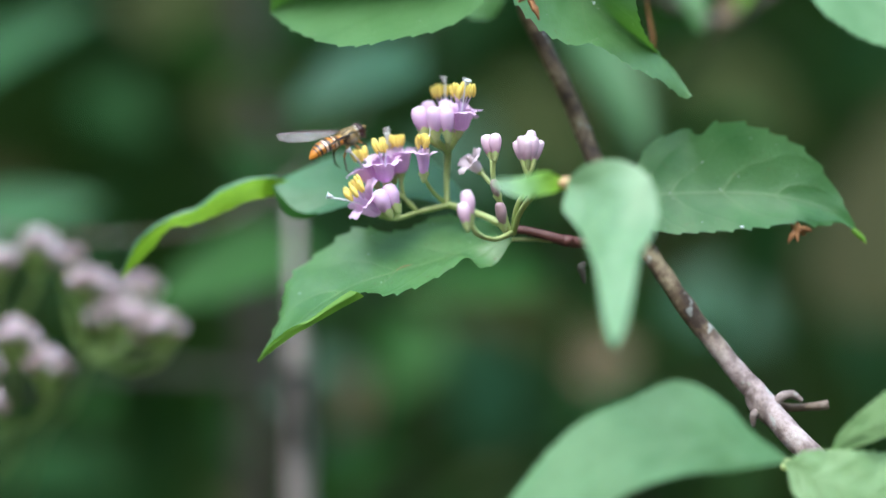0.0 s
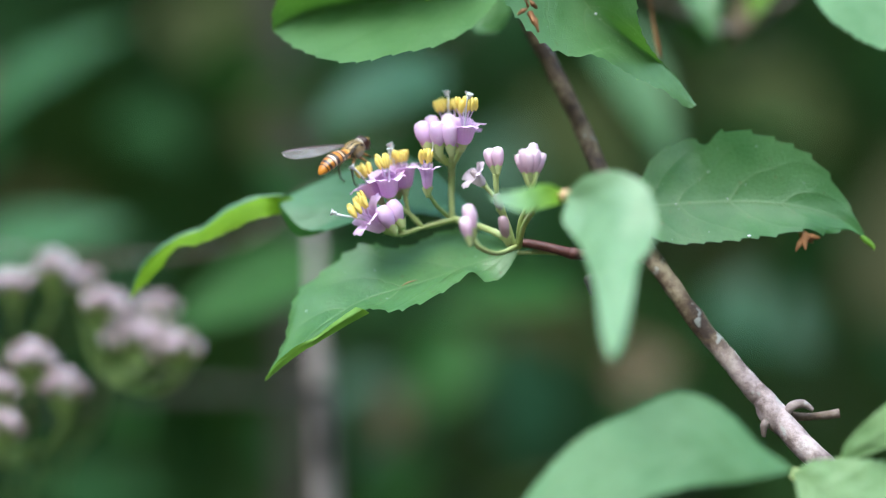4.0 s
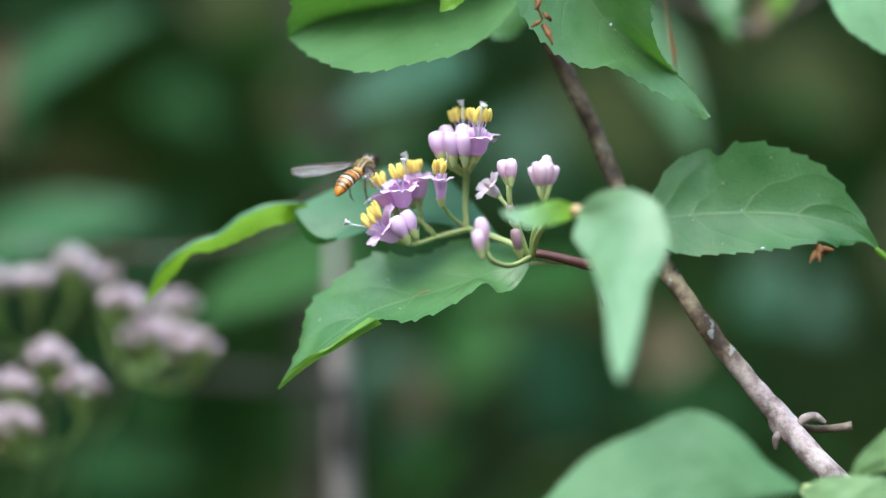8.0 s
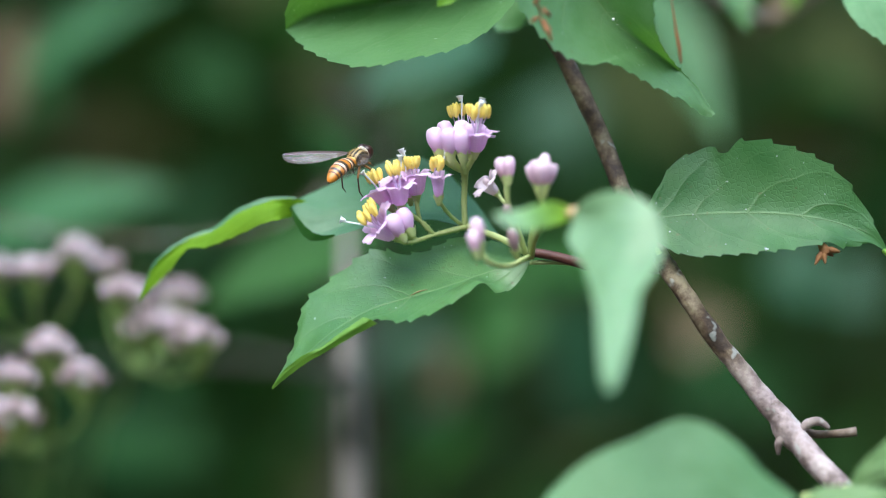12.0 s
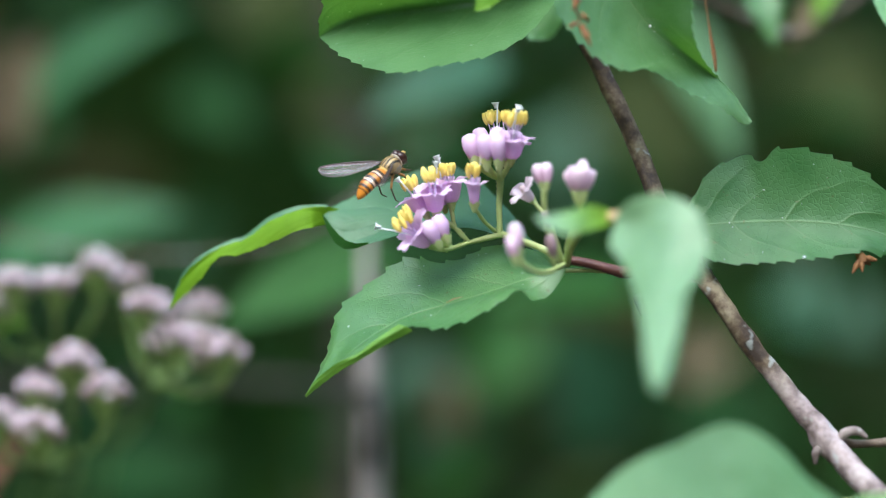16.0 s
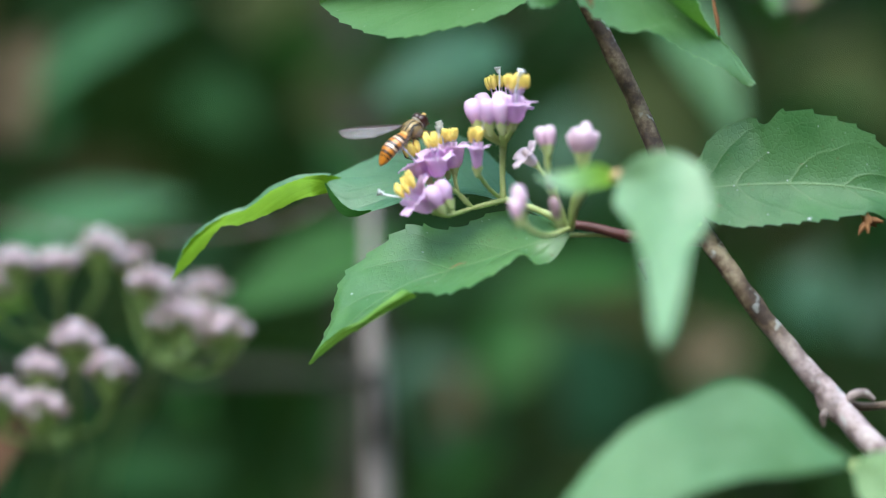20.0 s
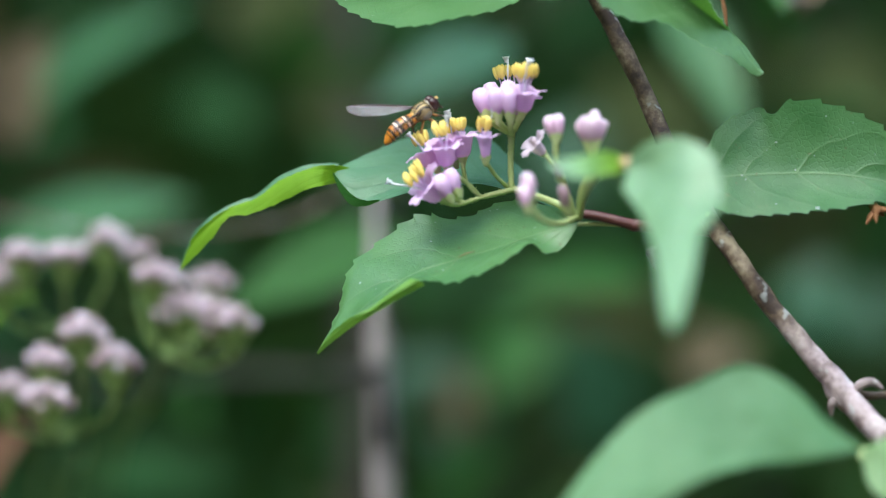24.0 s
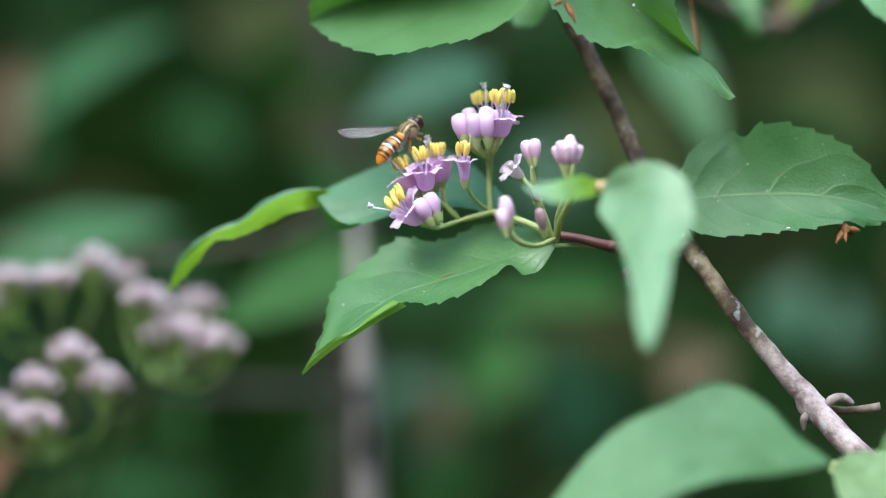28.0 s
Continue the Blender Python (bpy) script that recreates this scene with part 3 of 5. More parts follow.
def background_shrub():
    """A second shrub close behind: stems, a cross twig and broad leaves."""
    foot = V(-18, 120, -1000)
    shrub = empty("background_shrub", foot, "green shrub with a grey-brown stem, growing behind", "shrub")
    up = [foot, V(-29.5, 142.0, -109.2), V(-29.9, 135.0, -39.0), V(-30.4, 135.0, -16.1), V(-30.8, 138.0, -1.2), V(-32.3, 158.0, 15.1)]
    part("stem", tube(up, (7.0, 5.6, 5.2, 5.0, 4.0, 0.8), 12, 60, 0.15), BARK_FAR, shrub, "grey-brown upright stem")
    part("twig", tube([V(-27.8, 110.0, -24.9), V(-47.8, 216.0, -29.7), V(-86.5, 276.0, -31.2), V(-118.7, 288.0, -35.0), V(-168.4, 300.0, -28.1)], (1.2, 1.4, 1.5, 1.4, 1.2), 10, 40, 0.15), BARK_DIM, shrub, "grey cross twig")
    part("twig", tube([V(-29.7, 125.0, 13.6), V(-36.0, 312.0, 18.3), V(-15.1, 480.0, 70.6), V(21.0, 504.0, 95.7), V(62.0, 516.0, 116.8)], (0.8, 0.6, 0.5, 0.4), 8, 30, 0.15), BARK, shrub)
    part("twig", tube([V(-30.0, 118.0, 14.7), V(-47.2, 120.0, 4.7), V(-79.8, 126.0, 2.6), V(-119.1, 138.0, 9.7)], (0.5, 0.4, 0.4, 0.4), 8, 30, 0.15), BARK, shrub)
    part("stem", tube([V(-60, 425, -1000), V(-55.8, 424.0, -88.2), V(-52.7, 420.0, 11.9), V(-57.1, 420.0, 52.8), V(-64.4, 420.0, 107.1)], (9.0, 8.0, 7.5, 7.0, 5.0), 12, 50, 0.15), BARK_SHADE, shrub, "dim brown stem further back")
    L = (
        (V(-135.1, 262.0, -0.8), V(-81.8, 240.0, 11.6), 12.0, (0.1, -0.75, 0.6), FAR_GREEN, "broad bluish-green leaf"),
        (V(-29.6, 202.0, 2.8), V(-68.8, 188.0, -14.9), 10.1, (-0.1, -0.85, 0.5), DEEP_SHADE, ""),
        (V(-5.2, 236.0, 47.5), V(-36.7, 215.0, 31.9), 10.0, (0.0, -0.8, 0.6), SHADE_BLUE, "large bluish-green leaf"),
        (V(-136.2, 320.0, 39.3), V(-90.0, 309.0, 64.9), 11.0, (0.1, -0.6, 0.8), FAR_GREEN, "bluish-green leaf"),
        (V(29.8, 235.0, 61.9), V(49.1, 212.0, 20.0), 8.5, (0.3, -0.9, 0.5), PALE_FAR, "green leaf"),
        (V(27.1, 282.0, -8.1), V(-12.2, 269.0, -11.8), 8.0, (0.0, -0.8, 0.6), DEEP_SHADE, ""),
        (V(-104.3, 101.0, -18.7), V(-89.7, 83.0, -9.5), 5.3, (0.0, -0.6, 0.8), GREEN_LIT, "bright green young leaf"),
        (V(-4.2, 390.0, -20.0), V(-16.8, 376.0, -45.2), 12.7, (0.2, -0.8, 0.5), DEEP_SHADE, ""),
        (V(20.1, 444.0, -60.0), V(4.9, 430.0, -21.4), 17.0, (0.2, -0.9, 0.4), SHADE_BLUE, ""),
        (V(-33.1, 403.0, -76.7), V(-12.6, 390.0, -59.1), 10.6, (0.0, -0.6, 0.8), DEEP_SHADE, ""),
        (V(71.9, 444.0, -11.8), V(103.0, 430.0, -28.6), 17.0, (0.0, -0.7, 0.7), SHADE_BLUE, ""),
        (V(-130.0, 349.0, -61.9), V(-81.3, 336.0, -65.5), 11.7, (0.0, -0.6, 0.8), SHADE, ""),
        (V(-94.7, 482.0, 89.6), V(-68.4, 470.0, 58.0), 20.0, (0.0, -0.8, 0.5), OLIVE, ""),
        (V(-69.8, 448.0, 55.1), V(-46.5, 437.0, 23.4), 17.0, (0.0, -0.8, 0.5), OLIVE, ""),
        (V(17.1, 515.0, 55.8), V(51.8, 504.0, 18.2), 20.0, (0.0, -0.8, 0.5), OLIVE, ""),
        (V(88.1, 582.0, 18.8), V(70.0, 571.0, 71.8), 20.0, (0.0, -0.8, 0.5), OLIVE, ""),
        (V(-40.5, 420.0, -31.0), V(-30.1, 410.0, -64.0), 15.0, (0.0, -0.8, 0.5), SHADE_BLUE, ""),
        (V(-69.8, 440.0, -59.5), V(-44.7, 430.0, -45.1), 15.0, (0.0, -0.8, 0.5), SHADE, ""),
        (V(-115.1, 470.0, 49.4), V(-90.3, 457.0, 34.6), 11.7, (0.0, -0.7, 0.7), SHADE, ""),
        (V(72.3, 444.0, 63.9), V(63.1, 430.0, 83.5), 8.5, (0.0, -0.8, 0.5), DEEP_SHADE, ""),
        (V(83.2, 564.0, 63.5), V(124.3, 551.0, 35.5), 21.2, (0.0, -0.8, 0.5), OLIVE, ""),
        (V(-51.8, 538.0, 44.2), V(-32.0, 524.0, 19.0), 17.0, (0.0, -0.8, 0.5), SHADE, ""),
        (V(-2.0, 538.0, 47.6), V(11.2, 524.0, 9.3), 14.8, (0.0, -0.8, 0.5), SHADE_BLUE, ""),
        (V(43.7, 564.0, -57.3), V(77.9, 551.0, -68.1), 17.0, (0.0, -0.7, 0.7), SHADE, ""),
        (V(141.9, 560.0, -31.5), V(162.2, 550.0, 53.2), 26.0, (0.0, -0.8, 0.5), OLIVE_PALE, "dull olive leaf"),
        (V(-113.5, 430.0, -44.9), V(-98.0, 417.0, -50.9), 8.5, (0.0, -0.7, 0.7), DEEP_SHADE, ""),
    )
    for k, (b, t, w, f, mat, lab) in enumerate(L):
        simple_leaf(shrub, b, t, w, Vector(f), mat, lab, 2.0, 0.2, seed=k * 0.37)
    dead = soft_material("dead_leaf", rgb(0.095, 0.072, 0.036), rgb(0.16, 0.125, 0.07), 90.0, 0.8, 0.2, rgb(0.3, 0.2, 0.1))
    for k, (b, t, w) in enumerate(((V(-106.9, 520.0, 87.3), V(-87.5, 515.0, 69.9), 9.0), (V(-30.9, 396.0, -53.0), V(-20.6, 390.0, -36.3), 8.0), (V(40.6, 432.0, -37.0), V(60.7, 426.0, -31.6), 10.0), (V(-136.2, 276.0, 28.5), V(-120.7, 264.0, 54.6), 13.0), (V(59.6, 104.0, 50.4), V(52.2, 98.0, 41.0), 3.2))):
        simple_leaf(shrub, b, t, w, Vector((0, -0.9, 0.4)), dead, "withered brown leaf", 3.0, 0.3, seed=k * 0.7)

    rusty = soft_material("rusty_leaf", rgb(0.13, 0.062, 0.030), rgb(0.21, 0.11, 0.06), 120.0, 0.7, 0.2, rgb(0.4, 0.2, 0.1))
    simple_leaf(shrub, V(-123.2, 165.0, -56.2), V(-104.0, 152.0, -35.7), 6.0, Vector((0, -0.9, 0.4)), rusty, "rust-brown withered leaf", 3.0, 0.3, seed=0.4)


ground()
backdrop()
woods()
background_shrub()

# ---- the shrub's branch ----
def branch():
    foot = V(190, 30, -1000)
    b = empty("beautyberry_branch", foot, "slender brown shrub branch with toothed green leaves", "branch")
    line = [foot, V(150, -10, -420), V(95, -14, -110), V(65.9, -10.0, -41.6), V(59.0, -6.0, -33.0), V(54.9, -3.0, -28.7), V(51.3, 0.0, -24.2), V(46.4, 1.0, -18.2), V(41.5, 2.0, -12.0), V(37.1, 2.2, -5.9), V(33.3, 4.4, 0.1), V(29.3, 7.2, 6.1), V(25.6, 9.9, 13.2), V(23.1, 12.1, 19.8), V(20.3, 13.2, 26.4), V(16.6, 14.3, 34.0), V(13.3, 14.3, 41.6), V(10.5, 15.4, 53.0), V(9.1, 18.7, 70.4)]
    part("main_stem", tube(line[:4], (6.0, 5.0, 3.4, 2.1), 14, 60, 0.13, 2.0), BRANCH_BARK, b, "pale grey weathered bark")
    part("main_branch", tube(line[3:], (2.1, 2.0, 1.9, 1.7, 1.5, 1.48, 1.5, 1.52, 1.45, 1.4, 1.4, 1.35, 1.3, 1.25, 1.2), 18, 260, 0.16, 2.0), BRANCH_BARK, b, "brown bark, pale grey and weathered lower down")
    part("node", tube([V(48.9, 0.5, -20.8), V(51.7, -0.5, -25.0), V(54.7, -2.0, -28.9)], (1.35, 2.25, 1.5), 14, 18, 0.25, 3.0), BRANCH_BARK, b)
    part("side_twig", tube([V(52.0, 0.0, -24.8), V(56.0, 1.0, -25.7), V(60.0, 0.0, -25.5), V(62.4, 0.0, -25.2)], (1.0, 0.72, 0.62, 0.75), 10, 26, 0.2, 4.0), BARK, b, "dark broken side twig")
    part("curled_scale", tube([V(53.5, -1.0, -25.3), V(54.8, -1.0, -23.9), V(56.5, -1.0, -23.6), V(58.1, -1.0, -24.6)], (0.5, 0.75, 0.7, 0.3), 8, 22, 0.3, 6.0), BARK_GREY, b, "curled dry bud scale")
    part("side_bud", tube([V(51.2, -1.0, -25.7), V(50.1, -2.0, -26.9), V(50.0, -2.0, -28.7)], (0.6, 0.6, 0.25), 8, 12, 0.4, 7.0), BARK_GREY, b)
    part("flowering_shoot", tube([V(33.9, 8.0, 0.4), V(27.3, 4.0, 0.8), V(20.7, 1.0, 1.2), V(18.4, 0.0, 1.7), V(14.7, 0.0, 2.7), V(11.1, 0.0, 3.3)], (1.2, 1.0, 1.05, 0.9, 0.75, 0.72), 12, 50, 0.1, 8.0), STEM_RED, b, "reddish-brown flowering shoot")
    part("shoot_node", blob(1.35, 1.1, 1.0, (0, 0, 0), 10, 8), STEM_RED, b, "", Matrix.Translation(V(20.1, 0.5, 1.3)))
    part("dry_stub", tube([V(23.0, 2.0, -2.3), V(22.3, 1.0, -3.0), V(22.6, 1.0, -3.8), V(23.0, 1.0, -5.6)], (0.35, 0.6, 0.5, 0.25), 8, 14, 0.3, 9.0), BARK_DIM, b, "dark dry bud stub")

    # the leaf below the flowers, its lower margin rolled over
    leaf(b, [
        [V(11.1, 0.0, 1.8), V(6.8, 5.0, 4.5), V(1.0, 8.0, 5.8), V(-2.1, 8.0, 5.1), V(-5.0, 7.6, 3.8), V(-7.6, 7.4, 3.0), V(-10.6, 7.8, 2.9), V(-14.6, 8.5, 3.3), V(-20.4, 8.0, -0.5), V(-25.2, 6.0, -5.1), V(-27.3, 3.0, -11.4), V(-29.9, 0.0, -18.2)],
        [V(11.1, 0.0, 1.6), V(5.1, 1.0, 0.3), V(-2.2, 0.0, -2.1), V(-8.6, -1.0, -3.9), V(-14.5, -1.0, -5.8), V(-20.4, -2.0, -9.3), V(-25.9, -1.0, -14.0), V(-29.9, 0.0, -18.2)],
        [V(11.1, 0.0, 1.2), V(8.8, -1.0, -1.9), V(6.0, -3.0, -3.0), V(3.8, -5.0, -1.3), V(0.5, -6.0, -3.3), V(-4.0, -7.0, -5.8), V(-8.5, -7.0, -7.5), V(-13.0, -6.0, -7.0), V(-17.6, -5.0, -9.4), V(-24.0, -3.0, -13.1), V(-27.9, -1.0, -16.2), V(-29.9, 0.0, -18.2)],
    ], 1, GREEN, "toothed green leaf with one margin rolled over", [V(20.1, 1.0, 1.2), V(15.2, 1.0, 1.6), V(11.1, 0.0, 1.6)], (0.4, 0.35), teeth=17, tooth=1.15, seed=0.2, wave=0.5, along=240)
    part("rolled_margin", blade([
        [V(-12.6, -6.6, -7.6), V(-17.5, -6.0, -10.2), V(-21.0, -5.0, -12.2), V(-24.0, -4.0, -13.9), V(-27.7, -1.8, -16.6), V(-29.9, -0.3, -18.4)],
        [V(-13.5, -7.4, -6.9), V(-18.0, -6.8, -9.5), V(-21.2, -5.6, -11.6), V(-24.2, -4.6, -13.3), V(-28.0, -2.2, -15.9), V(-29.95, -0.4, -18.2)],
        [V(-14.8, -6.8, -6.6), V(-18.6, -6.4, -9.2), V(-21.4, -5.2, -11.3), V(-24.5, -4.9, -12.7), V(-27.9, -2.2, -15.3), V(-30.0, -0.4, -18.0)],
    ], 1, 8, 0.1, 0.1), ROLLED, b, "lighter green underside of the rolled leaf margin")

    # the leaf on the other side of the branch
    leaf(b, [
        [V(28.6, 3.0, 8.4), V(31.8, 5.0, 13.8), V(33.9, 6.0, 17.0), V(39.1, 7.0, 19.6), V(42.2, 6.0, 18.8), V(45.2, 6.0, 20.7), V(52.0, 6.0, 19.7), V(58.5, 6.0, 16.8), V(63.6, 6.0, 11.0), V(66.2, 5.0, 6.4), V(68.0, 5.0, 2.5)],
        [V(28.6, 3.0, 8.1), V(35.6, 4.0, 8.9), V(44.9, 5.0, 9.2), V(52.3, 5.0, 8.9), V(59.7, 5.0, 7.6), V(64.8, 5.0, 5.3), V(68.0, 5.0, 2.5)],
        [V(28.6, 3.0, 7.8), V(31.7, 1.0, 4.5), V(35.8, 0.0, 2.7), V(40.8, 0.0, 2.7), V(47.2, 0.0, 3.1), V(52.8, 1.0, 3.6), V(57.5, 2.0, 4.5), V(61.5, 3.0, 3.8), V(65.1, 4.0, 4.3), V(68.0, 5.0, 2.5)],
    ], 1, GREEN_FULL, "broad toothed green leaf with pale veins", [V(31.7, 4.0, 2.7), V(29.6, 4.0, 5.6), V(28.6, 3.0, 8.1)], (0.45, 0.4), teeth=13, tooth=0.7, seed=0.6, wave=0.32, along=220)

    part("leaf_tip", tube([V(67.0, 5.0, 3.2), V(68.1, 5.0, 2.3), V(68.9, 4.8, 1.5), V(69.0, 4.6, 0.9)], (0.35, 0.5, 0.42, 0.12), 8, 12, 0.1), GREEN_LIT, b, "bright green hooked leaf tip")

    part("scar", tube([V(-5.0, -1.5, -2.5), V(-6.3, -1.7, -2.8), V(-7.6, -1.8, -3.4)], (0.06, 0.15, 0.07), 8, 10, 0.4), RUST_SCAR, b, "small brown scar on the leaf rib")
    part("white_speck", blob(0.32, 0.2, 0.17, (0, 0, 0), 9, 7), STIGMA, b, "small white dropping on the leaf margin", Matrix.Translation(V(48.4, -0.6, 3.6)))
    part("white_speck", blob(0.22, 0.2, 0.22, (0, 0, 0), 9, 7), STIGMA, b, "tiny white speck on the leaf rib", Matrix.Translation(V(24.5, 0.4, 39.9)))

    # the drooping leaf nearest to the lens
    leaf(b, [
        [V(18.6, -35.9, 9.3), V(18.0, -37.7, 6.0), V(20.3, -44.0, 2.1), V(21.9, -52.1, -2.8), V(22.4, -59.2, -8.0), V(23.0, -64.6, -12.0), V(24.0, -67.4, -13.8)],
        [V(18.6, -35.9, 9.8), V(22.6, -39.6, 8.6), V(24.7, -45.8, 4.2), V(24.9, -53.0, -1.6), V(24.4, -60.1, -8.0), V(24.0, -67.4, -13.8)],
        [V(18.6, -35.9, 10.2), V(21.4, -38.5, 12.7), V(25.9, -40.4, 13.3), V(30.2, -43.1, 10.9), V(31.5, -45.8, 6.1), V(30.5, -49.3, 2.0), V(28.4, -53.0, -0.8), V(27.1, -58.4, -5.7), V(25.7, -63.7, -10.7), V(24.0, -67.4, -13.8)],
    ], 1, GREEN_PALE, "pale green drooping leaf close to the lens", [V(11.4, 0.0, 2.5), V(12.3, -10.8, 5.9), V(14.8, -23.3, 8.9), V(18.9, -28.7, 9.9)], (0.5, 0.45, 0.4), teeth=18, tooth=0.35, seed=0.1, wave=0.3)
    leaf(b, [
        [V(18.7, -28.7, 10.6), V(15.3, -33.2, 11.7), V(11.3, -37.7, 10.7), V(9.2, -40.4, 10.5), V(7.2, -41.3, 10.3)],
        [V(18.7, -28.7, 9.8), V(14.8, -34.0, 10.1), V(10.8, -39.6, 9.1), V(7.2, -41.3, 10.1)],
        [V(18.7, -28.7, 9.1), V(15.3, -34.0, 8.2), V(11.6, -39.6, 7.6), V(8.8, -41.3, 8.6), V(7.2, -41.3, 9.9)],
    ], 1, YOUNG, "small bright green young leaf", None, teeth=10, tooth=0.3, seed=0.8, wave=0.2)
    part("withered_tip", blob(1.4, 1.0, 1.0, (0, 0, 0), 9, 7), TAN, b, "withered brown spot at the leaf base", Matrix.Translation(V(18.7, -30.6, 10.0)))

    # leaves at the foot of the branch, before the focus
    leaf(b, [
        [V(50.9, -42.7, -31.0), V(46.7, -42.7, -27.6), V(42.2, -42.7, -23.0), V(37.9, -42.7, -20.1), V(33.5, -42.7, -19.6), V(27.8, -43.5, -21.9), V(21.2, -44.5, -24.6), V(15.4, -45.3, -29.6), V(9.9, -47.3, -36.0), V(6.1, -49.1, -42.7)],
        [V(50.9, -42.7, -31.2), V(42.6, -45.3, -28.3), V(34.1, -47.3, -28.1), V(25.0, -49.1, -30.8), V(15.1, -49.1, -36.1), V(6.1, -49.1, -42.7)],
        [V(50.9, -42.7, -31.3), V(44.2, -46.3, -32.3), V(35.7, -49.1, -32.7), V(27.3, -51.9, -35.0), V(18.3, -51.9, -39.6), V(6.1, -49.1, -42.7)],
    ], 1, GREEN_MID, "large pale green leaf out of focus", [V(59.3, -4.6, -33.9), V(56.2, -14.5, -33.8), V(52.9, -23.8, -32.7)], (0.7, 0.6), teeth=24, tooth=0.4, seed=0.4, wave=0.45)
    leaf(b, [
        [V(51.9, -31.0, -32.4), V(55.2, -31.0, -30.5), V(61.7, -30.0, -30.6), V(68.8, -29.0, -31.7), V(77.5, -28.0, -39.3)],
        [V(51.9, -31.0, -32.8), V(56.3, -32.0, -34.7), V(64.8, -32.0, -37.3), V(77.5, -28.0, -39.8)],
        [V(51.9, -31.0, -33.1), V(53.6, -33.0, -38.0), V(61.1, -34.0, -42.2), V(69.9, -32.0, -43.2), V(77.5, -28.0, -40.2)],
    ], 1, GREEN_CORNER, "pale yellowish-green leaf at the foot of the branch", [V(60.1, -7.0, -34.2), V(55.5, -15.0, -34.5), V(52.8, -21.0, -33.7)], (0.7, 0.6), teeth=16, tooth=0.5, seed=0.9, wave=0.4)
    leaf(b, [
        [V(59.1, -28.0, -30.8), V(60.5, -29.0, -27.7), V(64.5, -31.0, -23.6), V(69.4, -32.0, -20.0), V(76.7, -34.0, -16.6)],
        [V(59.1, -28.0, -31.0), V(62.0, -30.0, -28.7), V(66.8, -32.0, -25.5), V(76.7, -34.0, -16.7)],
        [V(59.1, -28.0, -31.2), V(62.9, -30.0, -30.0), V(67.7, -32.0, -27.9), V(73.4, -34.0, -24.2), V(76.7, -34.0, -16.9)],
    ], 1, GREEN_CORNER, "narrow green leaf with a yellowish stalk at the branch", [V(59.4, -5.0, -33.4), V(60.6, -14.0, -32.9), V(59.1, -27.5, -30.9)], (0.5, 0.5), teeth=16, tooth=0.4, seed=0.3, wave=0.3)

    # the pair of leaves above
    leaf(b, [
        [V(13.8, 14.0, 52.8), V(4.7, 6.0, 53.9), V(-7.8, 2.0, 53.5), V(-18.6, 2.0, 50.1), V(-25.7, 5.0, 46.8), V(-28.2, 9.0, 42.6), V(-28.7, 11.7, 39.2)],
        [V(13.8, 14.0, 51.9), V(4.5, 16.0, 47.0), V(-4.5, 16.0, 44.9), V(-14.8, 15.0, 43.5), V(-22.7, 13.0, 41.9), V(-28.7, 11.7, 39.2)],
        [V(13.8, 14.0, 51.0), V(10.1, 9.0, 45.1), V(5.1, 3.0, 38.9), V(-0.8, -1.0, 35.4), V(-7.8, -3.0, 33.8), V(-13.8, -3.0, 32.8), V(-19.4, 0.0, 33.6), V(-24.5, 5.0, 35.9), V(-28.7, 11.7, 39.2)],
    ], 1, GREEN_TOP, "broad toothed green leaf above the flowers", None, teeth=18, tooth=0.8, seed=0.15, wave=0.4, along=220)
    leaf(b, [
        [V(13.3, 2.0, 54.4), V(9.3, -3.0, 49.5), V(9.3, -6.0, 44.0), V(11.2, -7.0, 39.8), V(15.7, -8.0, 34.9), V(20.6, -7.0, 32.5), V(23.9, -5.0, 32.9), V(28.8, -3.0, 30.6), V(34.6, -1.0, 27.5), V(38.5, 1.0, 24.7), V(39.9, 1.0, 24.4)],
        [V(13.3, 2.0, 54.4), V(19.6, 0.0, 46.3), V(24.6, 1.0, 39.8), V(30.5, 2.0, 34.9), V(36.8, 2.0, 29.7), V(40.1, 1.0, 24.7)],
        [V(13.3, 2.0, 54.4), V(24.9, -4.0, 49.2), V(30.1, -8.0, 44.1), V(31.0, -7.0, 38.3), V(32.9, -1.0, 34.3), V(37.2, 4.0, 29.5), V(40.5, 1.0, 24.8)],
    ], 1, GREEN_TOP, "toothed green leaf hanging to a long tip", None, teeth=20, tooth=0.9, seed=0.5, wave=0.35, along=240)
    leaf(b, [
        [V(9.9, 32.0, 48.7), V(6.1, 32.0, 46.8), V(3.7, 31.0, 42.9), V(4.7, 30.0, 39.5)],
        [V(10.4, 33.0, 48.8), V(8.5, 32.0, 44.9), V(6.1, 31.0, 41.0), V(4.7, 30.0, 39.5)],
        [V(10.9, 34.0, 48.4), V(10.9, 33.0, 44.0), V(8.5, 32.0, 40.1), V(4.7, 30.0, 39.5)],
    ], 1, GREEN, "small green leaf behind", None, teeth=10, tooth=0.4, seed=0.5, wave=0.2)
    leaf(b, [
        [V(4.0, -2.0, 49.7), V(-0.3, -8.0, 47.4), V(-2.2, -10.0, 44.2), V(-2.7, -10.0, 41.6)],
        [V(4.0, -2.0, 49.2), V(1.0, -9.0, 45.6), V(-1.3, -10.0, 43.1), V(-2.7, -10.0, 41.6)],
        [V(4.0, -2.0, 48.8), V(2.2, -9.0, 44.7), V(-0.3, -10.0, 42.2), V(-2.7, -10.0, 41.6)],
    ], 1, GREEN_LIT, "light green young leaf", None, teeth=6, tooth=0.2, seed=0.5, wave=0.1)
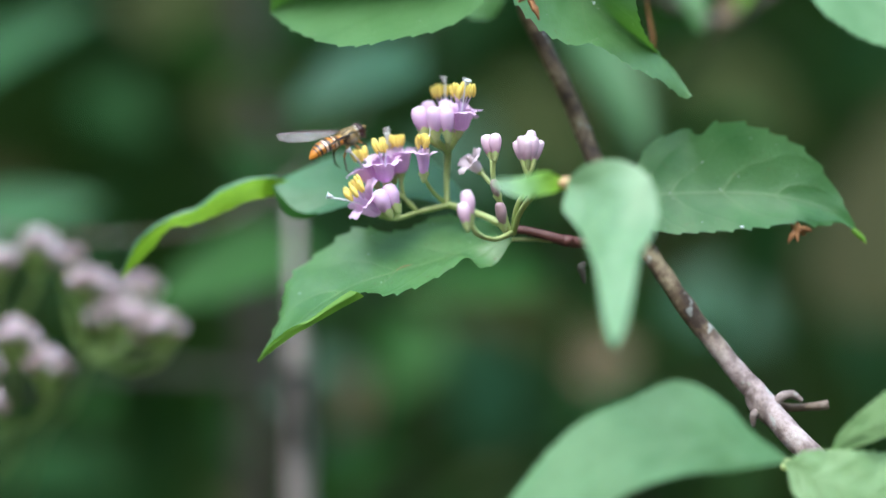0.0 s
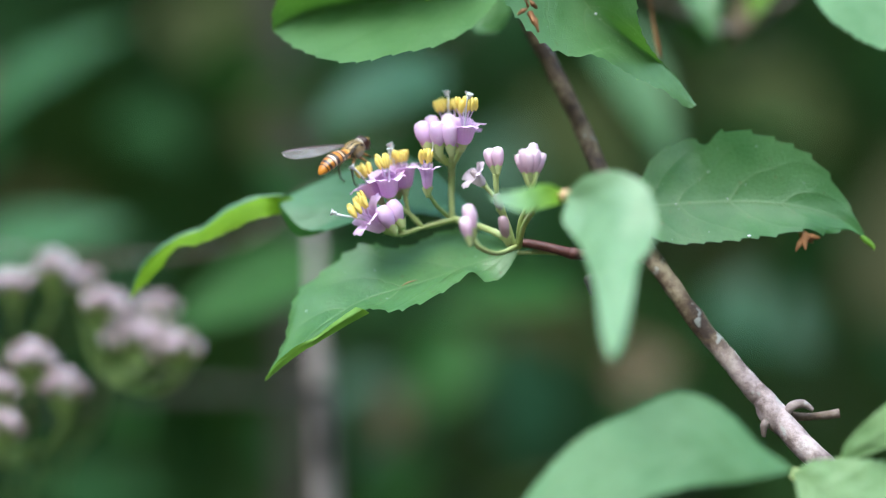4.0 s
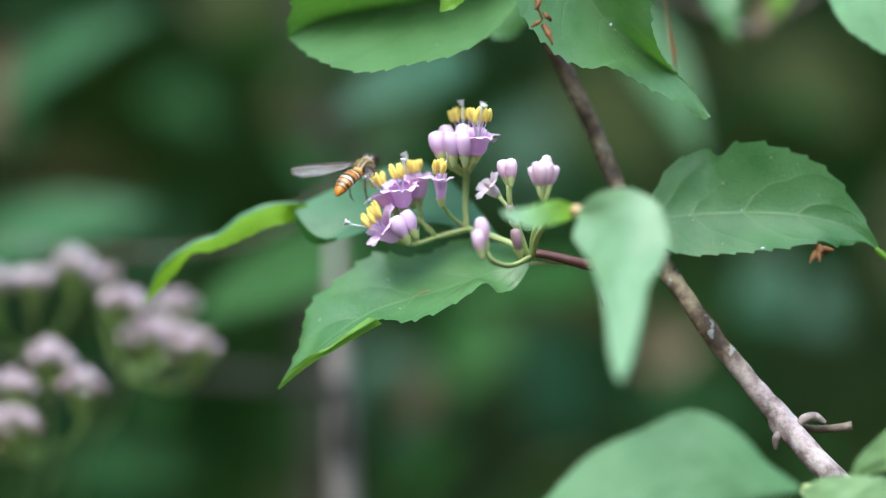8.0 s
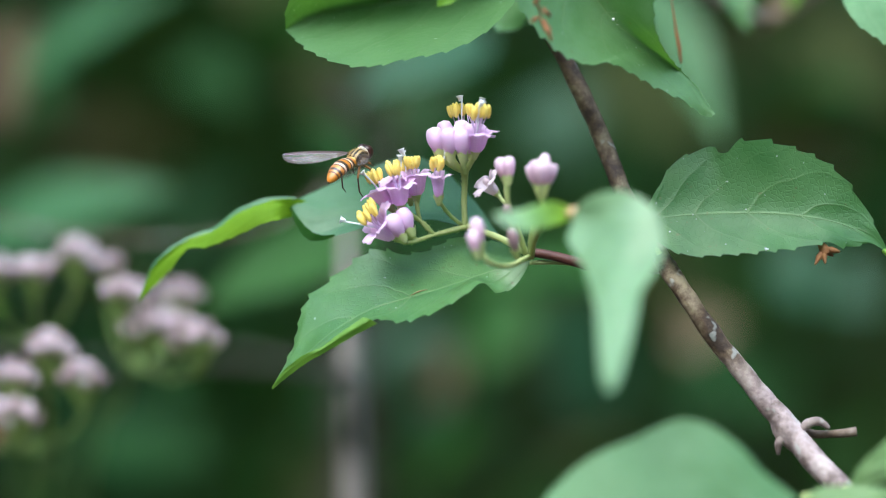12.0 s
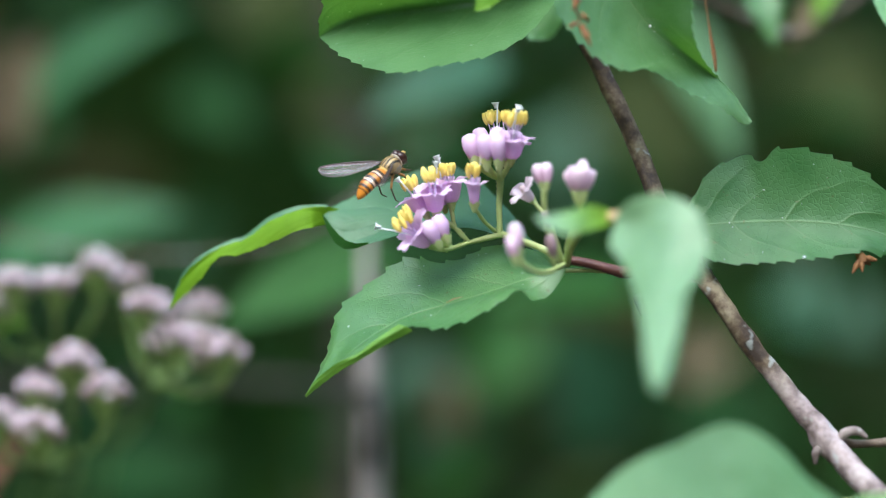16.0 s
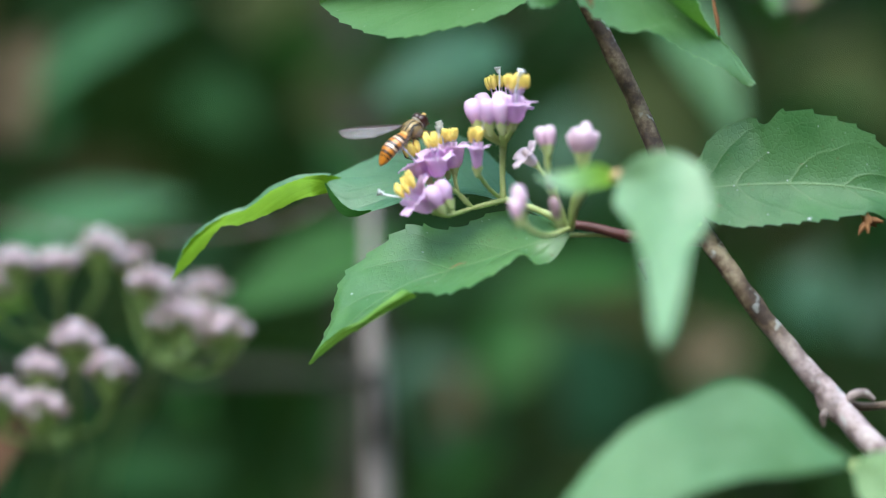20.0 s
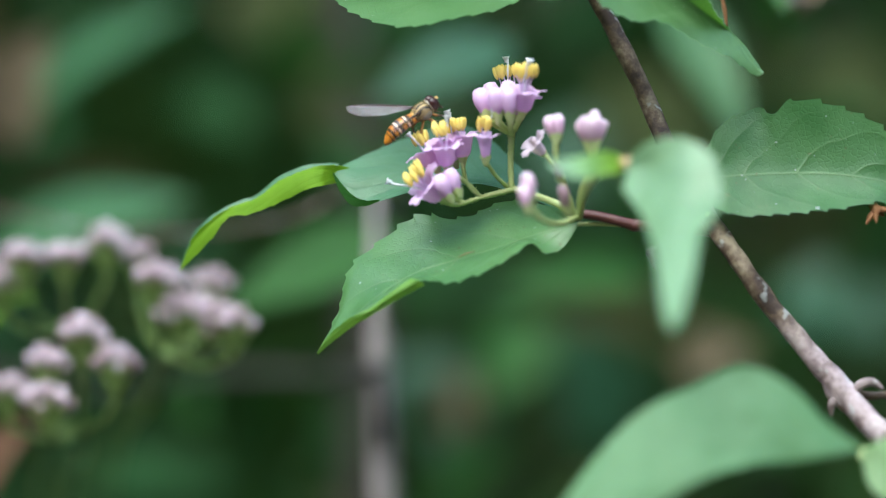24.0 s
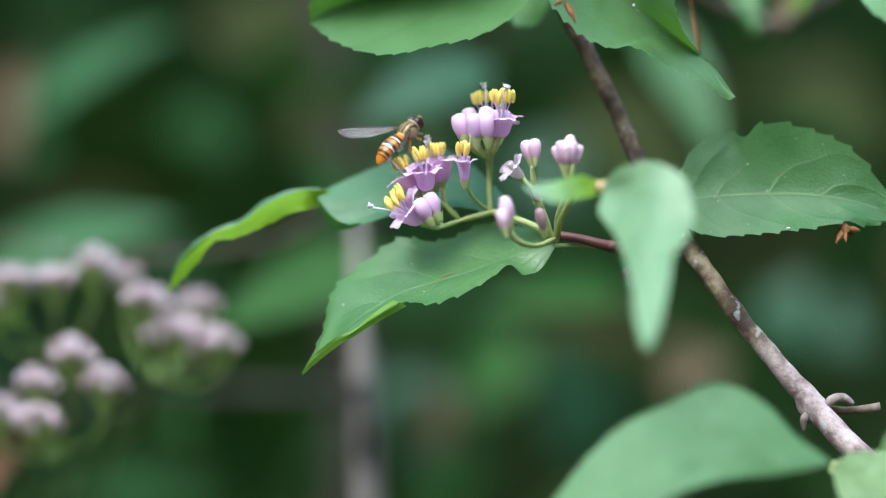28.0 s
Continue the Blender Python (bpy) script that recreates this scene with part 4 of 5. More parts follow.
    part("leaf_stalk", tube([V(12.4, 15.0, 47.3), V(17.0, 12.0, 49.6), V(20.0, 6.0, 48.7)], (0.5, 0.5, 0.45), 8, 10), STALK, b)

    # the dry remains of last year's flowers
    dry = part("dried_flower_stalk", tube([V(13.8, 2.0, 54.4), V(12.2, -11.0, 48.0), V(12.5, -13.0, 43.4), V(13.6, -13.0, 40.0)], (0.3, 0.3, 0.28, 0.2), 7, 24, 0.3), DRY, b, "brown dried flower stalk hanging down")
    for k, (p, q, r) in enumerate(((V(12.5, -13.0, 45.2), V(13.2, -13.0, 43.4), 0.5), (V(13.4, -13.0, 43.6), V(12.5, -14.0, 41.5), 0.45), (V(13.8, -13.0, 41.2), V(14.9, -13.0, 39.8), 0.55), (V(13.4, -13.0, 39.8), V(11.8, -14.0, 38.8), 0.5), (V(13.7, -13.0, 39.3), V(15.1, -14.0, 36.0), 0.85))):
        part("husk", tube([p, p.lerp(q, 0.5) + Vector((0, -0.0004, 0)), q], (r * 0.5, r * 1.05, r * 0.4), 8, 12, 1.1, k), DRY, dry)
    husk = part("dried_calyx", tube([V(56.8, 4.0, 4.9), V(57.5, 3.0, 3.6), V(57.8, 3.0, 2.7)], (0.35, 0.7, 0.9), 8, 10, 0.4), DRY, b, "brown dried calyx caught on the leaf margin")
    for p in (V(60.1, 3.0, 3.0), V(56.1, 2.0, 1.0), V(57.7, 2.0, 1.2), V(59.1, 4.0, 2.3)):
        part("lobe", tube([V(57.6, 3.0, 3.4), V(57.6, 3.0, 3.4).lerp(p, 0.6), p], (0.5, 0.55, 0.15), 6, 8, 0.5), DRY, husk)

    part("dry_tendril", tube([V(33.7, 18.0, 45.8), V(34.7, 18.0, 38.8), V(35.2, 18.0, 36.0), V(35.5, 18.0, 33.5)], (0.1, 0.12, 0.2, 0.34, 0.15), 7, 20, 0.3, 5.0), DRY, b, "thin reddish-brown dry tendril behind the leaf tip")

    # the leaf behind the flowers, twisting to a curled tip that shows its lit underside
    behind = leaf(b, [
        [V(11.1, 2.0, 3.3), V(6.1, 8.0, 5.9), V(1.5, 16.0, 11.3), V(-3.7, 20.0, 16.5), V(-9.0, 21.0, 18.4), V(-15.6, 20.0, 16.9), V(-21.7, 18.0, 14.2), V(-25.9, 16.0, 12.2), V(-28.3, 14.0, 11.2)],
        [V(11.1, 2.0, 3.2), V(5.2, 8.0, 5.7), V(-0.4, 11.0, 8.3), V(-8.9, 14.0, 10.5), V(-18.3, 14.0, 10.5), V(-23.9, 13.0, 9.5), V(-28.3, 14.0, 10.6)],
        [V(11.1, 2.0, 3.1), V(5.2, 7.0, 5.1), V(-0.4, 8.0, 7.3), V(-7.8, 9.0, 8.3), V(-16.2, 9.0, 6.9), V(-22.8, 10.0, 5.0), V(-25.4, 11.0, 5.6), V(-27.2, 12.4, 7.8), V(-28.3, 14.0, 10.1)],
    ], 1, GREEN_BLUE, "bluish-green leaf behind the flowers", None, teeth=16, tooth=0.25, seed=0.7, wave=0.3)
    part("curled_tip", blade([
        [V(-24.5, 15.5, 11.0), V(-27.4, 14.0, 11.7), V(-29.5, 13.0, 11.7), V(-33.3, 13.0, 11.0), V(-37.6, 14.0, 9.1), V(-41.0, 15.0, 6.5), V(-43.3, 15.0, 5.9), V(-47.1, 15.0, 4.2), V(-51.4, 16.0, 0.5), V(-54.2, 17.0, -5.3)],
        [V(-24.5, 15.6, 10.4), V(-27.8, 14.2, 10.2), V(-30.2, 12.0, 10.4), V(-33.7, 12.0, 9.7), V(-38.4, 13.0, 7.8), V(-42.8, 14.0, 5.4), V(-46.6, 15.0, 3.9), V(-51.0, 16.0, 0.1), V(-54.2, 17.0, -5.3)],
        [V(-24.5, 15.5, 9.8), V(-27.9, 14.0, 8.9), V(-30.1, 11.0, 8.4), V(-32.7, 11.0, 7.8), V(-37.4, 12.0, 5.7), V(-42.2, 13.0, 3.9), V(-45.6, 14.0, 3.5), V(-49.6, 15.0, -1.0), V(-54.2, 17.0, -5.3)],
    ], 1, 14, 0.25, 0.2, origin=V(-27.8, 12.0, 10.2)), LIME, behind, "bright green curled underside of the leaf tip", Matrix.Translation(V(-27.8, 12.0, 10.2)))

    # a strip along the fold, the underside's shade put into its dark green
    part("shaded_fold", blade([
        [V(-28.4, 13.2, 10.4), V(-27.3, 11.6, 7.7), V(-25.5, 10.4, 5.4), V(-23.3, 9.6, 4.9), V(-20.6, 9.0, 5.7)],
        [V(-28.3, 12.9, 10.6), V(-26.7, 11.0, 8.6), V(-24.8, 9.8, 6.7), V(-22.9, 9.1, 5.9), V(-20.6, 8.9, 6.0)],
    ], 0, 5, 0.1, 0.0, origin=V(-28.3, 13.0, 10.4)), DEEP_SHADE, behind, "folded leaf edge, its shade painted in dark green", Matrix.Translation(V(-28.3, 13.0, 10.4)))
    part("tip_upper_side", blade([
        [V(-27.5, 13.8, 12.0), V(-29.6, 14.0, 12.1), V(-33.3, 14.0, 11.7), V(-37.6, 15.0, 9.9), V(-41.0, 16.0, 7.3), V(-43.7, 16.0, 6.3), V(-47.5, 16.0, 4.6), V(-51.7, 16.8, 0.9), V(-54.2, 17.5, -5.2)],
        [V(-27.5, 13.6, 11.7), V(-29.5, 13.6, 11.5), V(-33.3, 13.6, 10.8), V(-37.6, 14.6, 9.0), V(-41.0, 15.6, 6.3), V(-43.4, 15.6, 5.7), V(-47.1, 15.6, 4.0), V(-51.5, 16.6, 0.3), V(-54.2, 17.4, -5.3)],
    ], 0, 8, 0.2, 0.0, origin=V(-27.8, 12.0, 10.2)), GREEN_BLUE, behind, "bluish upper side along the leaf tip", Matrix.Translation(V(-27.8, 12.0, 10.2)))

    # out towards the upper corner
    twig = [V(13.3, 14.0, 41.5), V(22.8, 50.0, 51.6), V(38.3, 85.0, 49.1), V(47.8, 95.0, 46.1), V(55.8, 98.0, 44.7), V(68.7, 105.0, 53.6)]
    part("upper_twig", tube(twig, (1.0, 0.9, 0.9, 1.0, 0.9, 0.8), 10, 40, 0.15), BARK, b, "brown twig out of focus")
    leaf(b, [
        [V(60.8, 30.0, 48.9), V(63.1, 20.0, 41.2), V(67.1, 18.0, 37.4), V(71.1, 17.0, 35.0), V(77.7, 17.0, 33.7), V(88.5, 20.0, 36.0)],
        [V(60.8, 30.0, 49.4), V(66.4, 24.0, 45.3), V(73.7, 22.0, 42.1), V(88.5, 20.0, 36.4)],
        [V(60.8, 30.0, 49.9), V(67.9, 28.0, 51.4), V(77.2, 26.0, 50.1), V(85.4, 24.0, 44.0), V(88.5, 20.0, 36.9)],
    ], 1, GREEN_MID, "pale green leaf at the upper twig", None, teeth=18, tooth=0.5, seed=0.2, wave=0.3)
    simple_leaf(b, V(44.9, 85.0, 54.7), V(48.8, 80.0, 40.9), 4.0, Vector((0.2, -0.9, 0.4)), GREEN, "", 1.0, 0.2, seed=0.4)
    simple_leaf(b, V(61.1, 100.0, 58.0), V(57.3, 96.0, 45.7), 3.0, Vector((0.2, -0.9, 0.4)), GREEN_LIT, "yellowish green leaf", 1.0, 0.2, seed=0.9)


branch()

# ---- flowers ----
def along_axis(base, tip):
    """A pose at base whose z axis points to tip."""
    return Matrix.Translation(base) @ (tip - base).to_track_quat("Z", "Y").to_matrix().to_4x4()


def corolla_mesh(seed=0, wide=1.0, deep=2.5, lobe=1.6):
    """A small cup-shaped tube whose four broad rounded lobes spread and roll back, about 3.6 mm long."""
    bm = bmesh.new()
    u = 72
    rng = random.Random(seed)
    size = [rng.uniform(0.85, 1.15) for _ in range(4)]
    roll = [rng.uniform(-16, 22) for _ in range(4)]
    tubes = ((0.0, 0.55), (0.12, 0.78), (0.35, 0.95), (0.6, 1.04), (0.8, 1.13), (1.0, 1.24))
    steps = 7
    rings = [[] for _ in range(len(tubes) + steps)]
    for j in range(u):
        a = math.tau * j / u
        q = (4 * j / u) % 1.0
        n = int(4 * j / u) % 4
        out = math.sin(math.pi * q) ** 0.42
        fold = 0.05 * math.cos(8 * math.pi * q)
        for k, (z, r) in enumerate(tubes):
            rr = r * wide * (1 - 0.05 * z * (1 - out))
            rings[k].append(bm.verts.new(Vector((rr * math.cos(a), rr * math.sin(a), z * deep)) * MM))
        rr, zz = 1.24 * wide * (0.95 + 0.05 * out), deep
        for k in range(steps):
            w = (k + 1) / steps
            step = (0.10 + lobe * size[n] * out) / steps
            lean = radians(14 + (92 + roll[n]) * w ** 1.3 * (0.5 + 0.5 * out))
            rr += step * math.sin(lean)
            zz += step * math.cos(lean)
            wave = 1 + w * w * (fold + 0.04 * math.sin(5 * a + seed * 2.1))
            rings[len(tubes) + k].append(bm.verts.new(Vector((rr * wave * math.cos(a), rr * wave * math.sin(a), zz + 0.1 * w * math.sin(9 * a + seed))) * MM))
    squash = 1 + rng.uniform(-0.1, 0.1)
    for k, ring in enumerate(rings):
        w = min(1.0, k / (len(rings) - 1) + 0.05) ** 1.5
        for v in ring:
            p = v.co * 1000.0
            push = noise.noise_vector(Vector((p.x * 0.75, p.y * 0.75, p.z * 0.5 + seed * 5.3))) * 0.42 + noise.noise_vector(Vector((p.x * 2.1, p.y * 2.1, p.z * 1.4 + seed))) * 0.16
            v.co = Vector((p.x * squash, p.y / squash, p.z)) * MM + push * w * MM
    for a, b in zip(rings, rings[1:]):
        for j in range(u):
            bm.faces.new((a[j], a[(j + 1) % u], b[(j + 1) % u], b[j]))
    bm.faces.new(rings[0][::-1])
    return bm


def bud_mesh():
    """A closed bud, 4 mm long, with four faint clefts at its top."""
    bm = bmesh.new()
    u, v = 24, 12
    rings = []
    for i in range(1, v):
        t = i / v
        r = 1.12 * math.sin(math.pi * t ** 1.16) ** 0.42 * (0.86 + 0.2 * t)
        ring = []
        for j in range(u):
            a = math.tau * j / u
            cut = 1 - 0.05 * t ** 2 * (1 - abs(math.cos(2 * a)) ** 0.35)
            lump = 1 + 0.09 * noise.noise(Vector((math.cos(a) * 1.3, math.sin(a) * 1.3, t * 2.6)))
            ring.append(bm.verts.new(Vector((r * cut * lump * math.cos(a), r * cut * lump * math.sin(a), 4.0 * t)) * MM))
        rings.append(ring)
    for a, b in zip(rings, rings[1:]):
        for j in range(u):
            bm.faces.new((a[j], a[(j + 1) % u], b[(j + 1) % u], b[j]))
    bm.faces.new(rings[0][::-1])
    top = bm.verts.new(Vector((0, 0, 3.85)) * MM)
    for j in range(u):
        bm.faces.new((rings[-1][j], rings[-1][(j + 1) % u], top))
    return bm


def cup_mesh():
    """The calyx: a ribbed green cup with four short teeth."""
    bm = bmesh.new()
    u = 20
    rings = []
    for z, r in ((-1.6, 0.36), (-1.0, 0.52), (-0.4, 0.68), (0.2, 0.84), (0.7, 0.97), (1.0, 1.03)):
        ring = []
        for j in range(u):
            a = math.tau * j / u
            rib = 1 + 0.05 * math.cos(8 * a)
            zz = z + (0.3 * math.cos(4 * a) if z > 0.6 else 0)
            ring.append(bm.verts.new(Vector((r * rib * math.cos(a), r * rib * math.sin(a), zz)) * MM))
        rings.append(ring)
    for a, b in zip(rings, rings[1:]):
        for j in range(u):
            bm.faces.new((a[j], a[(j + 1) % u], b[(j + 1) % u], b[j]))
    bm.faces.new(rings[0][::-1])
    return bm


def anther_mesh():
    """Two pollen sacs side by side, about 2 mm long."""
    bm = blob(0.36, 0.44, 1.08, (-0.27, 0, 0), 10, 9, -0.08)
    return blob(0.36, 0.44, 1.05, (0.27, 0.04, 0.05), 10, 9, -0.08, bm)


def keep(name, bm, mat):
    me = bpy.data.meshes.new(name)
    bm.to_mesh(me)
    bm.free()
    me.polygons.foreach_set("use_smooth", [True] * len(me.polygons))
    me.materials.append(mat)
    return me


COROLLAS = [keep("corolla", corolla_mesh(k, 1.18, 2.6, 1.35), PETAL) for k in range(5)]
COROLLA_FLARED = keep("corolla", corolla_mesh(6, 0.66, 2.7, 1.3), PETAL)
COROLLA_PALE = keep("pale_corolla", corolla_mesh(9, 0.9, 2.2, 2.1), PALE_PETAL)
BUDS = {k: keep("bud", bud_mesh(), k) for k in (BUD, BUD_FAR, BUD_DULL, CALYX)}
CUP = keep("calyx", cup_mesh(), CALYX)
ANTHERS = keep("anther", anther_mesh(), ANTHER)
STIGMA_DISC = keep("stigma", tube([V(0, 0, -1000.6), V(0, 0, -1000.1), V(0, 0, -999.7)], (0.16, 0.3, 0.62), 12, 6), STIGMA)
grow = random.Random(5)


def flower(cluster, base, rim, size=1.0, pale=False, reach=1.5, bend=None, style=True, stamens=4, spread=0.75, style_to=None, flared=False):
    """An open flower: bell, green calyx, four long stamens with yellow anthers, and a style with a white stigma."""
    m = along_axis(base, rim) @ Matrix.Rotation(grow.uniform(0, 1.5), 4, "Z") @ Matrix.Diagonal((size * 1.32, size * 1.32, size * 1.08, 1))
    f = part("flower", COROLLA_PALE if pale else COROLLA_FLARED if flared else grow.choice(COROLLAS), None, cluster, "pale pink open flower" if pale else "open lilac flower with yellow anthers", m)
    part("calyx", CUP, None, f, "", m @ Matrix.Translation((0, 0, -0.35 * MM)) @ Matrix.Diagonal((0.66, 0.66, 0.6, 1)))
    axis = (rim - base).normalized()
    up = (bend or axis).normalized()
    sx = axis.orthogonal().normalized()
    sy = axis.cross(sx)
    turn = grow.uniform(0, 6)
    for k in range(stamens):
        a = turn + math.tau * k / stamens
        out = (sx * math.cos(a) + sy * math.sin(a)) * MM
        p0 = base + axis * 1.6 * MM * size + out * 0.4
        p2 = base + axis * 3.3 * MM * size + up * (reach + grow.uniform(-0.35, 0.3)) * MM * size + out * (spread + grow.uniform(-0.1, 0.25))
        p1 = base + axis * 3.4 * MM * size + out * 0.5
        part("filament", tube([p0, p1, p2], (0.12, 0.1, 0.09), 6, 10, origin=p0), FILAMENT, f, "", Matrix.Translation(p0))
        tip = p2 + up * 1.9 * MM
        part("anther", ANTHERS, None, f, "yellow anther", along_axis(p2 + up * 0.75 * MM, tip + out * grow.uniform(-0.1, 0.3)) @ Matrix.Rotation(grow.uniform(0, 3), 4, "Z"))
    if style:
        p0 = base + axis * 1.5 * MM
        p2 = style_to or base + axis * 3.3 * MM * size + up * (reach + 2.6) * MM + (sx * math.cos(turn + 0.8) + sy * math.sin(turn + 0.8)) * 1.5 * MM
        p1 = p0.lerp(p2, 0.5) + axis * 0.4 * MM
        part("style", tube([p0, p1, p2], (0.14, 0.13, 0.15), 6, 12, origin=p0), STIGMA, f, "", Matrix.Translation(p0))
        part("stigma", STIGMA_DISC, None, f, "white stigma", along_axis(p2, p2 + (p2 - p1)))
    return f


def bud(cluster, base, tip, material=BUD, fat=1.0, cup=1.0, label="closed pink bud", deep=0.65):
    k = (tip - base).length / (4.0 * MM)
    m = along_axis(base, tip) @ Matrix.Rotation(grow.uniform(0, 3), 4, "Z") @ Matrix.Diagonal((k * fat, k * fat, k, 1))
    ob = part("bud", BUDS[material], None, cluster, label, m)
    if cup:
        part("calyx", CUP, None, ob, "", along_axis(base, tip) @ Matrix.Diagonal((k * fat * cup, k * fat * cup, min(k, 1.0) * deep, 1)))
    return ob


def stalk(cluster, pts, radii=(0.45, 0.4), hairs=0, name="flower_stalk", material=STALK):
    ob = part(name, tube(pts, radii, 9, 40, 0.3), material, cluster)
    if hairs:
        bm = bmesh.new()
        for k in range(hairs * 2):
            t = grow.random()
            c = spline(pts, t)
            d = Vector((grow.uniform(-1, 1), grow.uniform(-1, 1), grow.uniform(-1, 1))).normalized()
            r = radii[min(int(t * len(radii)), len(radii) - 1)] * MM
            s = d.orthogonal().normalized() * 0.1 * MM
            w = d.cross(s).normalized() * 0.1 * MM
            root = c + d * r * 0.6
            vs = [bm.verts.new(root + s), bm.verts.new(root - s * 0.5 + w), bm.verts.new(root - s * 0.5 - w), bm.verts.new(c + d * (r + grow.uniform(0.12, 0.32) * MM))]
            for a, b in ((0, 1), (1, 2), (2, 0)):
                bm.faces.new((vs[a], vs[b], vs[3]))
        part("hairs", bm, STALK, ob)
    return ob


def main_cluster():
    c = empty("flower_cluster", V(11.3, 0.0, 3.0), "lilac beautyberry flowers with yellow anthers on green stalks", "flowers")
    U = Vector((0, 0, 1))
    stalk(c, [V(11.5, 0.0, 2.8), V(7.0, 1.0, 5.2), V(1.0, 4.0, 7.3)], (0.62, 0.52, 0.48), 220)
    stalk(c, [V(1.2, 4.0, 7.3), V(-4.1, 3.0, 6.0), V(-7.7, 1.0, 4.9), V(-10.2, 0.0, 5.3)], (0.46, 0.42, 0.4, 0.36), 140)
    stalk(c, [V(0.7, 4.0, 7.1), V(0.6, 4.0, 11.7), V(0.8, 3.0, 16.1)], (0.46, 0.44, 0.55), 200)
    stalk(c, [V(-0.0, 4.0, 7.7), V(-1.8, 1.0, 9.5), V(-3.1, -2.0, 11.6)], (0.32, 0.28), 50)
    for q in (V(-7.0, 2.0, 11.9), V(-9.2, 0.0, 10.5), V(-11.0, 1.0, 10.2)):
        stalk(c, [V(-4.1, 3.0, 6.0), V(-6.2, 2.0, 8.2), q], (0.34, 0.3, 0.36), 30)
    for q in (V(-9.9, -1.0, 5.8), V(-8.4, 0.0, 6.3), V(-8.5, 2.0, 7.4)):
        stalk(c, [V(-6.6, 2.0, 5.2), V(-7.7, 1.0, 5.6), q], (0.35, 0.34), 10)
    for q in (V(2.5, 0.0, 18.6), V(0.8, 4.0, 18.4), V(-2.4, 1.0, 17.9), V(-0.9, -1.5, 17.5), V(0.8, -2.0, 17.4), V(-1.4, 3.2, 18.3)):
        stalk(c, [V(0.8, 2.6, 16.0), V(0.8, 2.6, 16.0).lerp(q, 0.5) + V(0, 0, -1000.2), q], (0.5, 0.45, 0.5), 12)
    # the topmost head
    flower(c, V(2.7, -1.5, 19.3), V(3.2, -2.5, 22.9), 1.02, reach=2.3, stamens=6, spread=1.3)
    flower(c, V(0.7, 4.0, 19.4), V(-0.1, 4.0, 23.3), 1.05, reach=2.3, spread=0.75)
    for p, q, f in ((V(-2.9, 0.0, 18.7), V(-4.2, 0.0, 23.3), 1.05), (V(-1.1, -2.5, 18.4), V(-1.6, -3.5, 23.1), 0.95), (V(0.8, -3.0, 18.3), V(0.6, -4.0, 22.9), 0.95), (V(-1.7, 3.0, 19.4), V(-2.6, 3.0, 24.4), 0.95), (V(0.4, 1.0, 19.5), V(0.4, 1.0, 24.5), 0.95),):
        bud(c, p, q, PBUD, f * 1.04, 0.8, deep=0.85)
    flower(c, V(2.0, 2.0, 18.8), V(2.2, 2.5, 22.4), 1.0, reach=2.8, spread=1.0)
    # flowers where the fly feeds
    flower(c, V(-6.9, 2.0, 12.4), V(-7.3, 1.5, 16.0), 1.02, reach=1.3)
    flower(c, V(-8.1, 4.0, 11.9), V(-8.7, 4.0, 15.3), 0.95, reach=1.5)
    flower(c, V(-9.2, -1.0, 11.0), V(-9.6, -2.0, 14.4), 1.05, reach=1.5, bend=Vector((-0.25, 0, 1)))
    flower(c, V(-11.0, 1.0, 10.7), V(-12.7, 1.0, 13.6), 1.0, reach=1.3, bend=Vector((-0.45, 0, 1)), style_to=V(-15.2, 0.0, 15.9))
    flower(c, V(-10.2, -1.0, 6.1), V(-13.2, -2.7, 8.0), 1.12, reach=1.4, spread=1.5, stamens=6, bend=Vector((-0.75, 0, 1)), style_to=V(-18.4, -2.0, 8.6))
    bud(c, V(-8.7, -4.0, 5.7), V(-10.8, -4.5, 9.6), PBUD, 1.1, 0.85)
    bud(c, V(-7.4, -3.0, 6.6), V(-9.1, -3.0, 10.6), PBUD, 1.1, 0.85)
    bud(c, V(-8.2, -1.0, 6.8), V(-8.3, -1.2, 8.1), CALYX, 1.0, 0, "tiny green bud")
    bud(c, V(-7.3, -1.0, 5.9), V(-7.7, -1.2, 7.2), CALYX, 1.0, 0, "tiny green bud")
    flower(c, V(-3.1, -2.0, 12.1), V(-3.2, -2.6, 15.5), 1.0, reach=1.3, spread=0.7, flared=True)
    # the side towards the branch
    stalk(c, [V(11.3, -1.0, 2.8), V(11.7, -6.0, 6.3), V(13.3, -10.0, 10.0), V(13.4, -13.0, 12.8)], (0.48, 0.44, 0.4, 0.45), 80)
    stalk(c, [V(10.6, -1.0, 3.0), V(9.2, -4.0, 7.4), V(8.1, -7.0, 11.0), V(7.9, -8.0, 14.2)], (0.5, 0.45, 0.4, 0.45), 50)
    stalk(c, [V(8.2, -1.5, 10.1), V(6.9, -1.0, 11.5), V(5.8, -0.5, 12.9)], (0.36, 0.34), 16)
    stalk(c, [V(11.1, -2.0, 2.6), V(8.1, -12.0, 1.5), V(5.4, -18.0, 2.4), V(4.2, -19.0, 4.5)], (0.45, 0.4, 0.36, 0.4), 60)
    flower(c, V(5.9, -0.5, 12.7), V(3.8, -1.8, 14.7), 0.78, True, -0.9, style=False, stamens=0)
    bud(c, V(5.2, -1.4, 13.6), V(4.0, -2.6, 14.9), BUD_FAR, 0.9, 0, "pale cream stub of shed stamens")
    bud(c, V(7.6, -8.0, 14.8), V(6.7, -8.0, 18.4), BUD, 1.0, 0.72)
    bud(c, V(8.3, -9.0, 14.8), V(8.3, -9.0, 18.6), BUD, 1.0, 0.72)
